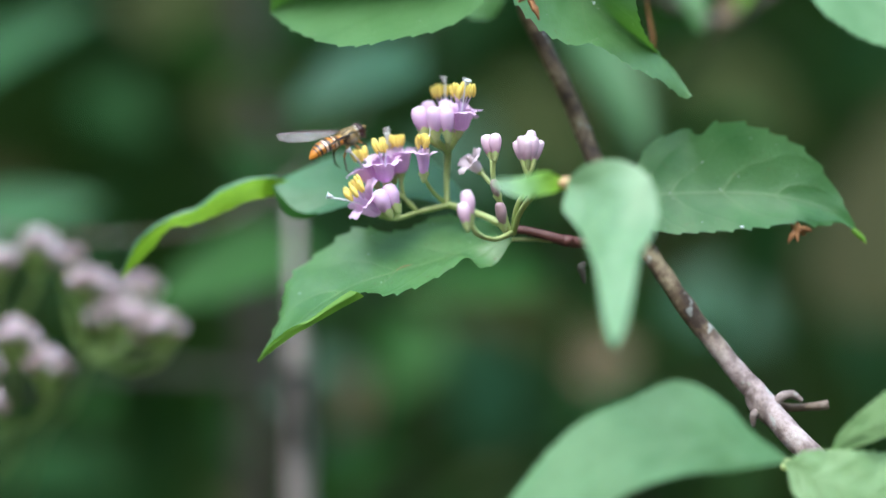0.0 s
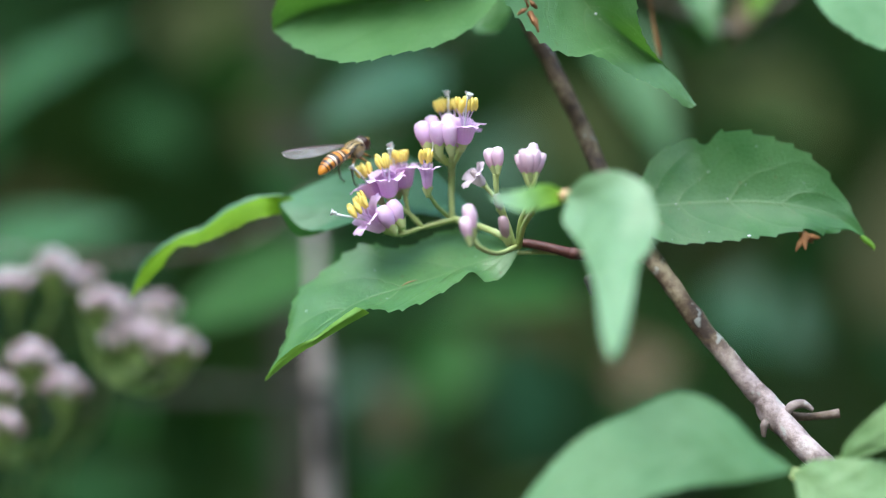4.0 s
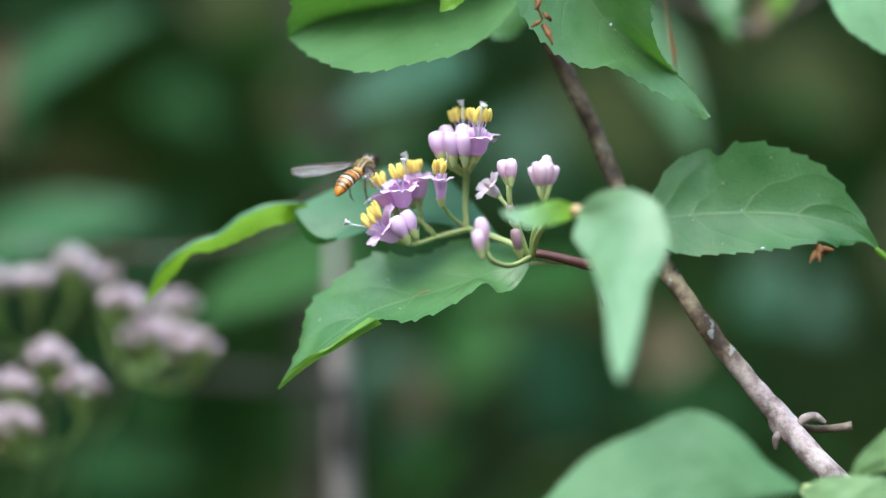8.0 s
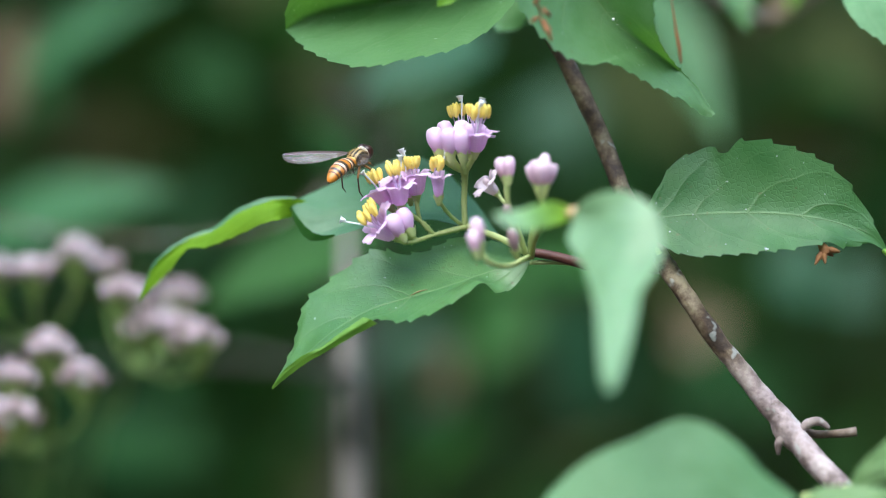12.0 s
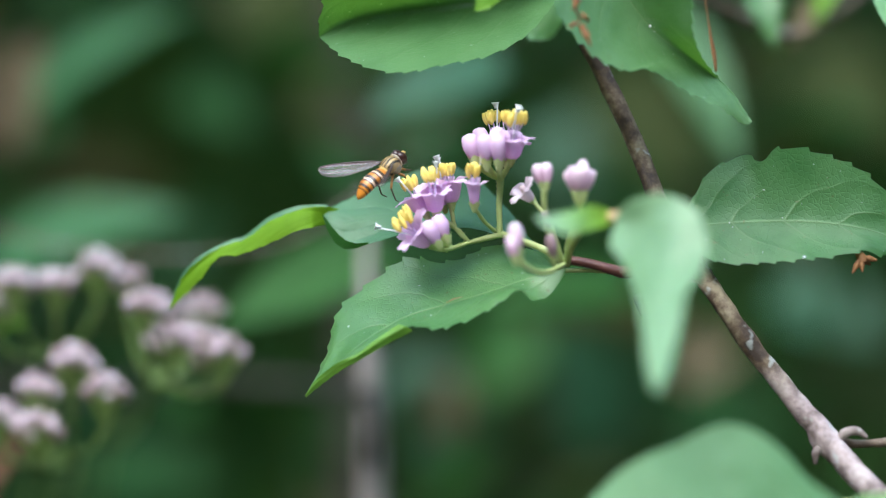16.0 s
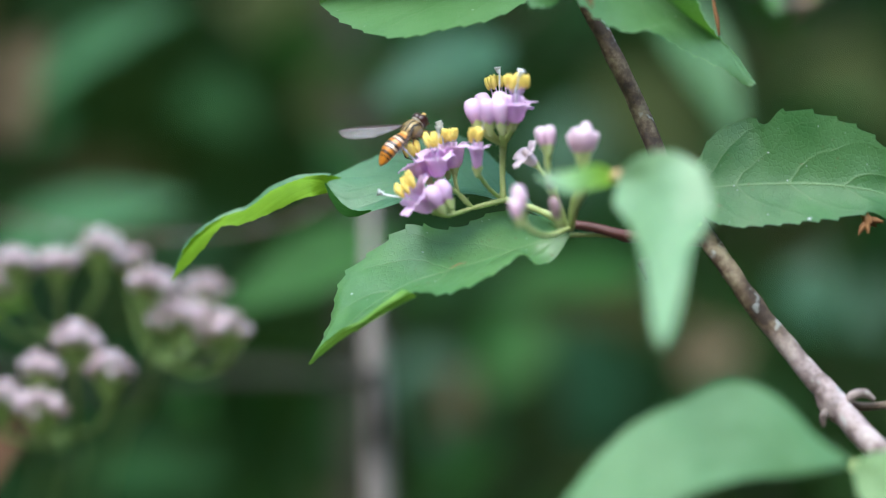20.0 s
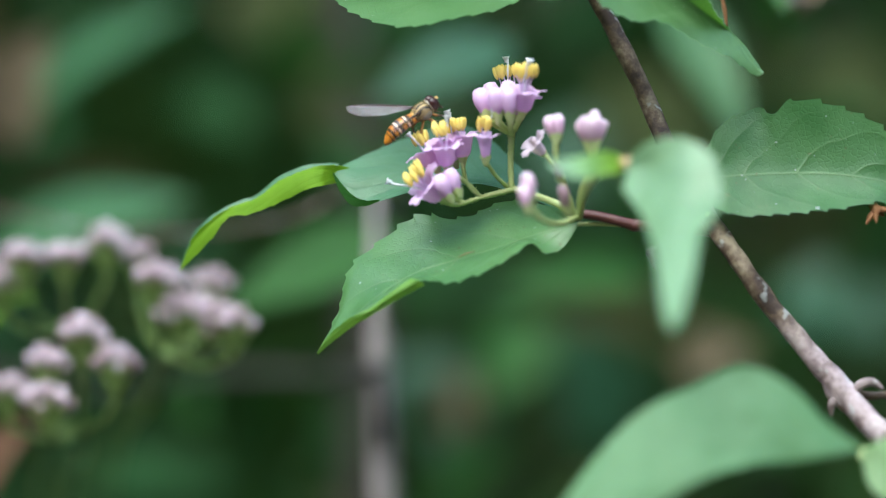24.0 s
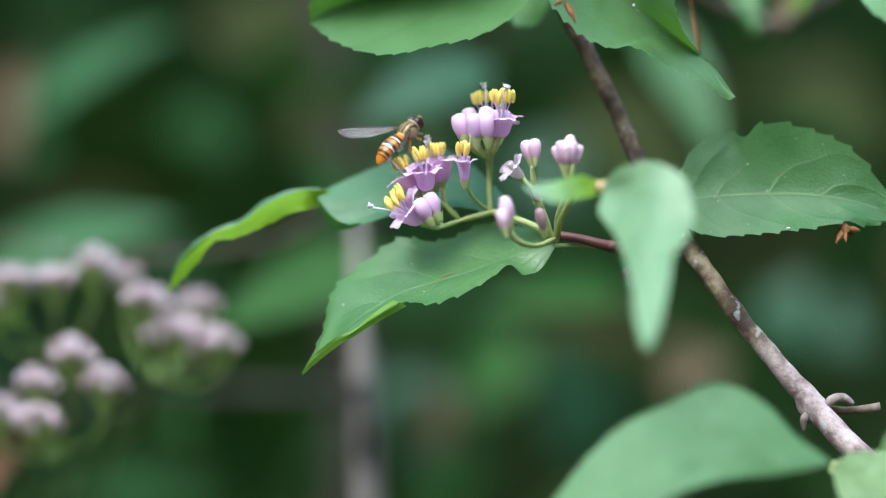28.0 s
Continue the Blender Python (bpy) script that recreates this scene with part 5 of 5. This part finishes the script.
    for k, (x, y, z) in enumerate(((11.3, -13.0, 17.2), (12.2, -14.5, 17.6), (13.3, -14.8, 17.9), (14.5, -14.2, 17.6), (15.6, -12.8, 17.2), (12.6, -11.6, 18.4), (14.0, -11.4, 18.6), (13.3, -12.8, 18.5))):
        p = V(13.4 + (x - 13.4) * 0.36, -12.6 + (y + 12.6) * 0.4, 13.6)
        bud(c, p, V(x, y, z + 0.5 * math.sin(k * 2.3)), BUD, 0.70 if k < 5 else 0.62, 0.7 if k % 2 == 0 else 0, deep=0.8)
    for x in (12.6, 14.3):
        stalk(c, [V(13.4, -12.6, 11.6), V(13.4 + (x - 13.4) * 0.7, -13.2, 12.8), V(x, -13.4, 14.2)], (0.36, 0.4, 0.5), 14)
    bud(c, V(4.3, -19.0, 4.8), V(3.5, -19.0, 9.4), BUD, 0.9, 0.8)
    bud(c, V(3.7, -20.0, 3.6), V(2.9, -20.0, 7.4), BUD, 0.95, 0.8)
    bud(c, V(9.5, -14.0, 3.6), V(8.8, -15.0, 7.5), BUD_DULL, 0.8, label="withered dusky bud")
    bud(c, V(8.7, -12.0, 8.1), V(7.9, -13.0, 11.1), BUD_DULL, 0.9, label="withered dusky bud")


def far_cluster(label, shoot, hub, heads):
    """A cluster of the shrub behind: rounded heads of small pale buds on branching stalks."""
    c = empty("flower_cluster", hub, label, "flowers", "pale flower clusters of the shrub behind")
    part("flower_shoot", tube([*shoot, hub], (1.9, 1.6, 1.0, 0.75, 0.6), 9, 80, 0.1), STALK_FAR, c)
    for k, (p, count, wide) in enumerate(heads):
        count, wide = count + 6, wide * 1.18
        low = p + Vector((0, 0.001, -0.0085))
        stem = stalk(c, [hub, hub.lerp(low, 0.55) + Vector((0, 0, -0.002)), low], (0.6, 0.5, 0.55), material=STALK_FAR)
        rays = bmesh.new()
        for i in range(count):
            a = 2.4 * i + k
            r = wide * math.sqrt((i + 0.4) / count) * grow.uniform(0.85, 1.15)
            q = p + Vector((r * math.cos(a), r * math.sin(a), 1.6 - 0.125 * r * r + grow.uniform(-0.9, 0.8))) * MM
            way = (q - low).normalized()
            foot = q - way * 2.7 * MM
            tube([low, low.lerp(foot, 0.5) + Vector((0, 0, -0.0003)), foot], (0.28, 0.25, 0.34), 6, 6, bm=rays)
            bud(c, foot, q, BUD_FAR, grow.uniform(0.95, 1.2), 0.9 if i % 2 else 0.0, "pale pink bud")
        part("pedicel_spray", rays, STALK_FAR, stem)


def far_clusters():
    far_cluster("pale pink flower heads with thick green stalks, out of focus", (V(-150, 300, -1000), V(-140, 280, -300), V(-112, 220, -80), V(-88.0, 125.0, -42.0)), V(-82.0, 84.0, -34.0), (
        (V(-79.2, 69.0, -14.2), 18, 4.3), (V(-73.0, 68.0, -19.6), 18, 4.0), (V(-85.5, 69.0, -20.0), 16, 3.9), (V(-85.2, 67.0, -26.1), 18, 4.4), (V(-93.6, 72.0, -24.9), 14, 3.6)))
    far_cluster("dusky pink flower heads on a tall green stalk, blurred", (V(-160, 310, -1000), V(-150, 290, -300), V(-118, 230, -70), V(-92.0, 135.0, -28.0)), V(-86.4, 95.0, -16.0), (
        (V(-77.2, 86.0, 2.4), 14, 3.7), (V(-84.2, 80.0, -0.3), 16, 3.9), (V(-92.6, 84.0, -0.7), 15, 3.8), (V(-97.3, 86.0, -4.6), 14, 3.8)))
    far_cluster("blurred pale pink flower heads with olive stalks beside the curled leaf", (V(-140, 320, -1000), V(-135, 300, -300), V(-105, 230, -75), V(-76.0, 130.0, -30.0)), V(-68.5, 93.0, -20.5), (
        (V(-66.5, 76.0, -4.5), 18, 4.3), (V(-59.3, 96.0, -6.2), 14, 3.8), (V(-62.5, 77.0, -10.4), 18, 4.5), (V(-53.2, 79.0, -13.0), 16, 4.0), (V(-72.5, 92.0, -1.2), 10, 2.8), (V(-57.8, 82.0, -11.2), 10, 3.0)))


PBUD = petal_material("lilac_bud", (0.77, 0.50, 0.76), (0.83, 0.63, 0.83), 4.0, rgb(0.8, 0.5, 0.85), 0.0)
BUDS[PBUD] = keep("bud", bud_mesh(), PBUD)
main_cluster()
far_clusters()

# ---- hoverfly ----
# how the wings rest: swept back, or spread wider, the other one held out
LEVEL = ((-0.9, 0.42, 0.22), (0.3, 0.8, 0.45))
SWEPT = ((-0.9, 0.42, 0.58), (0.3, 0.8, 0.45))
SPREAD = ((-0.6, 0.8, 0.08), (0.5, 0.6, 0.5))
OUT = ((-0.62, 0.66, 0.42), (0.8, 0.3, 0.3))


def hoverfly():
    """A marmalade hoverfly, 11 mm long: x forward, z up, in millimetres."""
    fly = empty("hoverfly", Vector((0, 0, 0)), "orange and black banded hoverfly with clear wings", "hoverfly")

    def fly_material(name, a, b, scale, rough, coat=0.0):
        m = Net(name)
        col = m.mix(m.noise(scale, 3.0), a, b)
        return m.done(m.n("BsdfPrincipled", {"Base Color": col, "Roughness": rough, "Coat Weight": coat, "Normal": m.bump(m.noise(scale * 4, 2.0), 0.3, 0.00005)}))

    bronze = Net("bronze_thorax")
    sep = bronze.n("SeparateXYZ", {0: bronze.n("TexCoord").outputs["Object"]})
    stripe = bronze.math("ABSOLUTE", bronze.math("SINE", bronze.math("ADD", bronze.math("MULTIPLY", sep.outputs[1], 4300.0), bronze.math("MULTIPLY", bronze.noise(900.0, 2.0), 2.2))))
    col = bronze.mix(bronze.ramp(stripe, [(0.55, (0, 0, 0)), (0.8, (1, 1, 1))]), rgb(0.016, 0.013, 0.010), rgb(0.40, 0.29, 0.14))
    patch = bronze.ramp(bronze.noise(800.0, 2.0), [(0.42, (0, 0, 0)), (0.52, (1, 1, 1))])
    col = bronze.mix(bronze.math("MULTIPLY", patch, 0.35), col, rgb(0.02, 0.016, 0.012))
    thorax_mat = bronze.done(bronze.n("BsdfPrincipled", {"Base Color": col, "Roughness": 0.45, "Metallic": 0.15, "Normal": bronze.bump(bronze.noise(4000.0, 2.0), 0.6, 0.00008)}))

    bands = Net("banded_abdomen")
    u = bands.n("SeparateXYZ", {0: bands.n("UVMap").outputs[0]}).outputs[0]
    wob = bands.math("ADD", u, bands.math("MULTIPLY", bands.math("SUBTRACT", bands.noise(900.0, 2.0), 0.5), 0.03))
    # the white stops are highlights on the orange, painted into the bands
    orange, black, white = (0.50, 0.185, 0.020), (0.012, 0.007, 0.006), (0.78, 0.56, 0.40)
    edges = ((0.0, black), (0.05, orange), (0.145, black), (0.235, white), (0.285, black), (0.325, orange), (0.42, black), (0.51, white), (0.56, black), (0.605, orange), (0.685, black), (0.75, orange), (0.80, black), (0.83, orange))
    stops = []
    for k, (p, c) in enumerate(edges):
        stops.append((p, c))
        stops.append(((edges[k + 1][0] if k + 1 < len(edges) else 1.0) - 0.012, c))
    cr = bands.ramp(wob, stops)
    tint = bands.mix(bands.math("MULTIPLY", bands.noise(1500.0, 2.0), 0.10), cr, rgb(0.50, 0.18, 0.02))
    abdomen_mat = bands.done(bands.n("BsdfPrincipled", {"Base Color": tint, "Roughness": 0.33, "Coat Weight": 0.4, "Coat Roughness": 0.25, "Normal": bands.bump(bands.math("SINE", bands.math("MULTIPLY", u, 31.4)), 0.3, 0.00008)}))

    eye_mat = fly_material("brown_eye", rgb(0.020, 0.005, 0.005), rgb(0.045, 0.012, 0.010), 3000.0, 0.3, 0.2)
    face_mat = fly_material("yellow_face", rgb(0.60, 0.36, 0.08), rgb(0.7, 0.5, 0.2), 1500.0, 0.5)
    pale_mat = fly_material("pale_pleura", rgb(0.34, 0.31, 0.25), rgb(0.05, 0.04, 0.03), 2200.0, 0.55)
    leg_mat = fly_material("tawny_leg", rgb(0.42, 0.20, 0.04), rgb(0.20, 0.09, 0.03), 900.0, 0.5)
    dark_leg = fly_material("dark_leg", rgb(0.06, 0.035, 0.02), rgb(0.12, 0.07, 0.03), 900.0, 0.5)
    hair_mat = fly_material("tawny_hair", rgb(0.55, 0.38, 0.15), rgb(0.4, 0.28, 0.1), 900.0, 0.6)

    w = Net("clear_wing")
    glass = w.n("BsdfPrincipled", {"Base Color": rgb(0.74, 0.70, 0.70), "Roughness": 0.22, "Specular IOR Level": 0.6})
    clear = w.n("BsdfTransparent", {"Color": rgb(0.86, 0.83, 0.82)})
    wing_mat = w.done(w.n("MixShader", {0: w.math("ADD", 0.06, w.math("MULTIPLY", w.noise(500.0, 2.0), 0.26)), 1: clear, 2: glass}))
    vein_mat = fly_material("wing_vein", rgb(0.03, 0.018, 0.018), rgb(0.06, 0.035, 0.03), 900.0, 0.5)

    part("thorax", blob(1.8, 1.5, 1.38, (1.1, 0, 0.5), 22, 14), thorax_mat, fly, "bronze striped thorax")
    part("scutellum", blob(0.6, 0.85, 0.42, (-0.55, 0, 1.0), 14, 8), face_mat, fly, "yellowish scutellum")
    for s in (-1, 1):
        part("side_plate", blob(0.95, 0.35, 0.7, (1.2, s * 1.22, 0.15), 12, 8), pale_mat, fly, "pale hairy side of the thorax")
    rng = random.Random(3)
    bm = bmesh.new()
    for _ in range(900):
        d = Vector((rng.uniform(-1, 1), rng.uniform(-1, 1), rng.uniform(-0.6, 1))).normalized()
        root = Vector((1.1 + 1.79 * d.x, 1.49 * d.y, 0.5 + 1.37 * d.z)) * MM
        end = root + (d + Vector((-0.4, 0, 0.1))) * rng.uniform(0.15, 0.38) * MM
        s = d.orthogonal().normalized() * 0.014 * MM
        t = d.cross(s).normalized() * 0.014 * MM
        vs = [bm.verts.new(root + s), bm.verts.new(root - s + t), bm.verts.new(root - s - t), bm.verts.new(end)]
        for a, b in ((0, 1), (1, 2), (2, 0)):
            bm.faces.new((vs[a], vs[b], vs[3]))
    part("thorax_hair", bm, hair_mat, fly, "short tawny hair")

    # the abdomen: a flattened, slightly arched spindle
    bm = bmesh.new()
    uv = bm.loops.layers.uv.new("UVMap")
    prof = ((0.0, 0.85), (0.05, 1.08), (0.15, 1.22), (0.3, 1.35), (0.45, 1.42), (0.6, 1.38), (0.75, 1.2), (0.88, 0.85), (0.96, 0.5), (1.0, 0.15))
    rings = []
    for i in range(41):
        t = i / 40
        k = max(j for j in range(len(prof) - 1) if prof[j][0] <= t)
        f = (t - prof[k][0]) / (prof[k + 1][0] - prof[k][0])
        r = prof[k][1] + (prof[k + 1][1] - prof[k][1]) * f
        r *= 1 + 0.025 * math.sin(t * 31.4)
        c = Vector((-0.35 - 6.45 * t, 0, 0.55 + 0.55 * math.sin(math.pi * t) - 0.55 * t * t))
        rings.append([(bm.verts.new((c + Vector((0, 1.0 * r * math.cos(math.tau * j / 20), 0.72 * r * math.sin(math.tau * j / 20)))) * MM), t) for j in range(20)])
    for a, b in zip(rings, rings[1:]):
        for j in range(20):
            q = (a[j], a[(j + 1) % 20], b[(j + 1) % 20], b[j])
            face = bm.faces.new([v[0] for v in q])
            for lp, v in zip(face.loops, q):
                lp[uv].uv = (v[1], 0.5)
    bm.faces.new([v[0] for v in rings[-1]])
    bm.faces.new([v[0] for v in rings[0]][::-1])
    part("abdomen", bm, abdomen_mat, fly, "orange abdomen with black bands and painted whitish highlights")

    head = part("head", blob(0.9, 1.1, 1.05, (3.2, 0, 0.45), 16, 10), face_mat, fly, "yellow-faced head")
    for s in (-1, 1):
        part("eye", blob(0.94, 0.92, 1.15, (3.1, s * 0.52, 0.72), 18, 12), eye_mat, head, "large dark red-brown eye")
        part("antenna", tube([V(3.85, s * 0.18, -999.2), V(4.15, s * 0.2, -999.0), V(4.4, s * 0.22, -999.1)], (0.1, 0.2, 0.12), 8, 8), face_mat, head, "short orange antenna")
    part("collar", blob(0.24, 1.25, 1.2, (2.5, 0, 0.66), 16, 10), fly_material("white_rim", rgb(0.70, 0.66, 0.56), rgb(0.45, 0.40, 0.30), 1800.0, 0.5), head, "pale rim behind the eyes")
    part("proboscis", tube([V(3.7, 0, -999.9), V(3.95, 0, -1000.6), V(4.1, 0, -1001.1)], (0.2, 0.16, 0.14), 8, 10), dark_leg, head)

    legs = {}
    for s in (-1, 1):
        for name, pts in (("front_leg", ((1.9, 0.8, -0.3), (2.6, 1.2, -1.0), (3.3, 1.0, -1.7), (3.8, 0.9, -2.2))), ("middle_leg", ((1.1, 0.9, -0.5), (1.6, 1.9, -1.3), (1.7, 1.7, -2.9), (2.1, 1.7, -3.5))), ("hind_leg", ((0.3, 0.8, -0.4), (-1.4, 1.6, -1.6), (-1.5, 1.7, -4.0), (-0.8, 1.7, -5.2)))):
            p = [V(x, s * y, z - 1000) for x, y, z in pts]
            leg = part(name, tube(p[:2], (0.22, 0.2), 8, 8, origin=p[0]), leg_mat, fly, "thin tawny leg", Matrix.Translation(p[0]))
            part("shin", tube(p[1:3], (0.14, 0.12), 7, 8, origin=p[1]), dark_leg, leg, "", Matrix.Translation(p[1]))
            part("foot", tube(p[2:], (0.1, 0.07), 6, 8, origin=p[2]), dark_leg, leg, "", Matrix.Translation(p[2]))
            legs[name, s] = leg

    # a wing along x, hinge at the origin
    def wing_outline(t):
        lead = 0.4 + 0.5 * math.sin(math.pi * t)
        trail = 0.3 + 1.75 * math.sin(math.pi / 2 * min(1.0, t / 0.62)) ** 1.5
        k = min(1, 6 * t + 0.25) * (1 - max(0, (t - 0.72) / 0.28) ** 2.2) ** 0.5
        return lead * k * 0.62, trail * k * 0.86

    length = 11.0
    bm = bmesh.new()
    grid = []
    for i in range(49):
        t = i / 48
        a, b = wing_outline(t)
        grid.append([bm.verts.new(Vector((length * t, a + (-b - a) * j / 8, 0.12 * math.sin(3 * t + j * 1.4) - 0.02 * j)) * MM) for j in range(9)])
    for p, q in zip(grid, grid[1:]):
        for j in range(8):
            bm.faces.new((p[j], q[j], q[j + 1], p[j + 1]))
    wing_me = keep("wing", bm, wing_mat)
    vein_mes = []
    for start, end, bow, r in ((0.75, 0.95, 0.0, 0.12), (0.35, 0.8, 0.1, 0.08), (0.15, 0.45, 0.2, 0.07), (0.0, 0.05, 0.2, 0.07), (-0.2, -0.45, 0.1, 0.06), (-0.4, -0.75, 0.1, 0.06), (-0.6, -0.97, 0.0, 0.04)):
        pts = []
        for i in range(8):
            t = 0.03 + 0.93 * i / 7
            a, b = wing_outline(t)
            v = start + (end - start) * i / 7 + bow * math.sin(math.pi * i / 7)
            pts.append(Vector((length * t, v * (a if v > 0 else b), 0.06)) * MM)
        vein_mes.append(keep("vein", tube(pts, (r * 1.5, r * 0.9), 5, 16), vein_mat))

    def wing_pose(s, way, chord):
        """A wing's pose on its hinge by the way that it points and the way of its leading edge; s: -1 or 1 for the side."""
        x = Vector((way[0], s * way[1], way[2])).normalized()
        y = Vector((chord[0], s * chord[1], chord[2]))
        y = (y - x * y.dot(x)).normalized()
        return Matrix.Translation(Vector((0.7, s * 0.95, 1.25)) * MM) @ Matrix((x, y, x.cross(y))).transposed().to_4x4()

    wings = {}
    for s in (-1, 1):
        m = wing_pose(s, *(SWEPT if s > 0 else OUT))
        wing = part("wing", wing_me, None, fly, "clear veined wing", m)
        for me in vein_mes:
            part("vein", me, None, wing, "", m)
        wings[s] = wing
    return fly, wings, legs, wing_pose


FLY, WINGS, LEGS, wing_pose = hoverfly()


def motions():
    """All that moves: the hoverfly, its wings."""
    course = [
        (0.0, -16.11, 1.25, 17.36, 21.7, -25.0, 28.1),
        (1.0, -16.14, 1.28, 17.32, 20.7, -29.7, 33.4),
        (2.0, -15.67, 1.26, 17.33, 21.4, -26.5, 30.0),
        (3.0, -14.86, 1.20, 17.97, 23.2, -27.0, 22.8),
        (3.5, -15.32, 1.29, 17.93, 20.2, -27.0, 34.5),
        (5.5, -16.36, 1.33, 17.60, 18.5, -28.3, 40.7),
        (6.0, -16.67, 1.37, 17.40, 16.5, -28.0, 46.9),
        (6.5, -16.51, 1.38, 16.70, 14.4, -34.6, 54.0),
        (7.0, -16.53, 1.37, 16.57, 15.2, -35.2, 51.9),
        (8.0, -16.29, 1.38, 16.41, 15.1, -31.3, 51.5),
        (9.0, -16.62, 1.37, 17.18, 15.9, -30.8, 49.1),
        (10.0, -16.43, 1.39, 16.81, 13.7, -33.4, 55.8),
        (11.0, -16.84, 1.39, 17.54, 16.0, -22.3, 47.8),
        (12.0, -16.75, 1.41, 17.44, 14.0, -25.5, 54.0),
        (12.2, -16.98, 1.40, 17.21, 14.4, -26.1, 53.0),
        (12.3, -16.16, 1.31, 17.48, 18.8, -31.9, 40.7),
        (12.4, -23.61, 1.28, 21.96, 20.5, -22.8, 32.4),
        (12.5, -33.52, 1.05, 25.75, 25.6, -23.9, 5.8),
        (13.2, -43.77, 1.20, 29.59, 22.6, -19.7, 22.5),
        (13.9, -38.77, 1.26, 27.61, 21.1, -18.9, 29.3),
        (14.5, -19.17, 1.22, 22.90, 22.3, -17.7, 23.3),
        (14.7, -22.57, 1.23, 22.51, 22.0, -19.3, 25.1),
        (15.0, -27.34, 1.21, 22.68, 22.6, -20.9, 23.1),
        (15.2, -30.75, 1.23, 22.31, 21.9, -17.2, 25.1),
        (15.5, -16.12, 1.23, 18.91, 22.0, -21.3, 25.9),
        (15.7, -16.34, 1.27, 18.78, 20.9, -21.3, 30.5),
        (16.0, -16.99, 1.26, 17.06, 21.5, -37.7, 34.2),
        (16.5, -17.08, 1.29, 17.27, 20.2, -29.1, 35.1),
        (16.8, -18.55, 1.23, 21.07, 22.0, -20.0, 25.4),
        (16.9, -20.27, 1.20, 21.91, 22.7, -18.4, 21.5),
        (17.0, -22.05, 1.17, 20.59, 23.3, -17.3, 17.8),
        (17.2, -23.87, 1.12, 21.27, 24.1, -17.7, 12.5),
        (17.5, -24.32, 1.09, 20.27, 24.6, -18.7, 9.0),
        (17.7, -19.15, 1.00, 22.11, 25.4, -18.8, 0.0),
        (18.0, -15.94, 1.27, 17.84, 21.1, -22.4, 30.0),
        (18.2, -15.49, 1.26, 17.28, 21.3, -33.2, 32.8),
        (18.5, -15.37, 1.31, 18.10, 19.8, -23.3, 35.2),
        (19.0, -14.32, 1.24, 17.60, 22.4, -39.3, 32.2),
        (19.5, -14.51, 1.25, 18.08, 21.9, -32.9, 30.6),
        (20.0, -13.91, 1.21, 17.37, 24.1, -42.3, 28.5),
        (20.5, -14.66, 1.19, 17.90, 23.7, -30.3, 22.2),
        (21.0, -13.97, 1.27, 17.98, 21.1, -33.1, 33.4),
        (21.5, -14.17, 1.20, 18.74, 23.3, -28.8, 23.1),
        (23.5, -13.73, 1.12, 18.06, 27.2, -40.7, 16.3),
        (24.0, -13.71, 1.11, 18.53, 27.0, -37.1, 13.1),
        (24.5, -12.98, 1.12, 19.09, 27.7, -41.8, 15.5),
        (25.0, -12.70, 1.15, 19.20, 26.3, -40.3, 19.5),
        (25.5, -12.99, 1.18, 19.43, 24.5, -36.1, 22.8),
        (26.0, -12.24, 1.13, 19.09, 28.2, -45.7, 17.9),
        (26.5, -12.76, 1.17, 19.81, 24.8, -35.6, 21.1),
        (27.0, -12.39, 1.16, 19.19, 26.3, -44.1, 22.7),
        (28.0, -12.76, 1.25, 19.46, 21.9, -40.0, 34.1),
    ]
    walk(FLY, [(r[0], pose(r[1] * MM, r[2] * MM, r[3] * MM + 1.0, *r[4:])) for r in course])
    # the wings rest swept back, and beat while it hovers
    flights = ((12.2, 15.8), (16.6, 18.0))
    for s, wing in WINGS.items():
        level, swept, spread = (wing_pose(s, *(p if s > 0 else OUT)) for p in (LEVEL, SWEPT, SPREAD))
        rows = [(0.0, level), (3.6, level), (5.4, spread)]
        for start, end in flights:
            rows.append((start - 2 / FPS, spread))
            first = round(start * FPS)
            for k in range(first, round(end * FPS) + 1):
                mid, sweep = (Vector((-0.7, 0.45, 0.4)), Vector((0.5, -0.3, 0.75))) if s > 0 else (Vector((0.8, 0.5, -0.2)), Vector((0.2, 0.2, 0.95)))
                mid.normalize()
                sweep = (sweep - mid * sweep.dot(mid)).normalized()
                beat = radians((0, -48, -60, 0, 48, 60)[k % 6])
                rows.append((k / FPS, wing_pose(s, mid * math.cos(beat) + sweep * math.sin(beat), sweep * math.cos(beat) - mid * math.sin(beat))))
            rows.append((end + 3 / FPS, spread))
        rows += [(18.6, swept), (28.0, swept)]
        walk(wing, rows)
    # the legs hang to the flowers, and are drawn up under the body in flight
    for (name, s), leg in LEGS.items():
        down = Matrix.Translation(leg.matrix_basis.translation)
        drawn = down @ Matrix.Rotation(radians({"front_leg": 78, "middle_leg": 84, "hind_leg": 62}[name]), 4, "Y")
        rows = [(0.0, down)]
        for start, end in ((12.3, 15.5), (16.55, 17.95)):
            rows += [(start, down), (start + 0.2, drawn), (end - 0.2, drawn), (end, down)]
        walk(leg, [*rows, (28.0, down)])


motions()
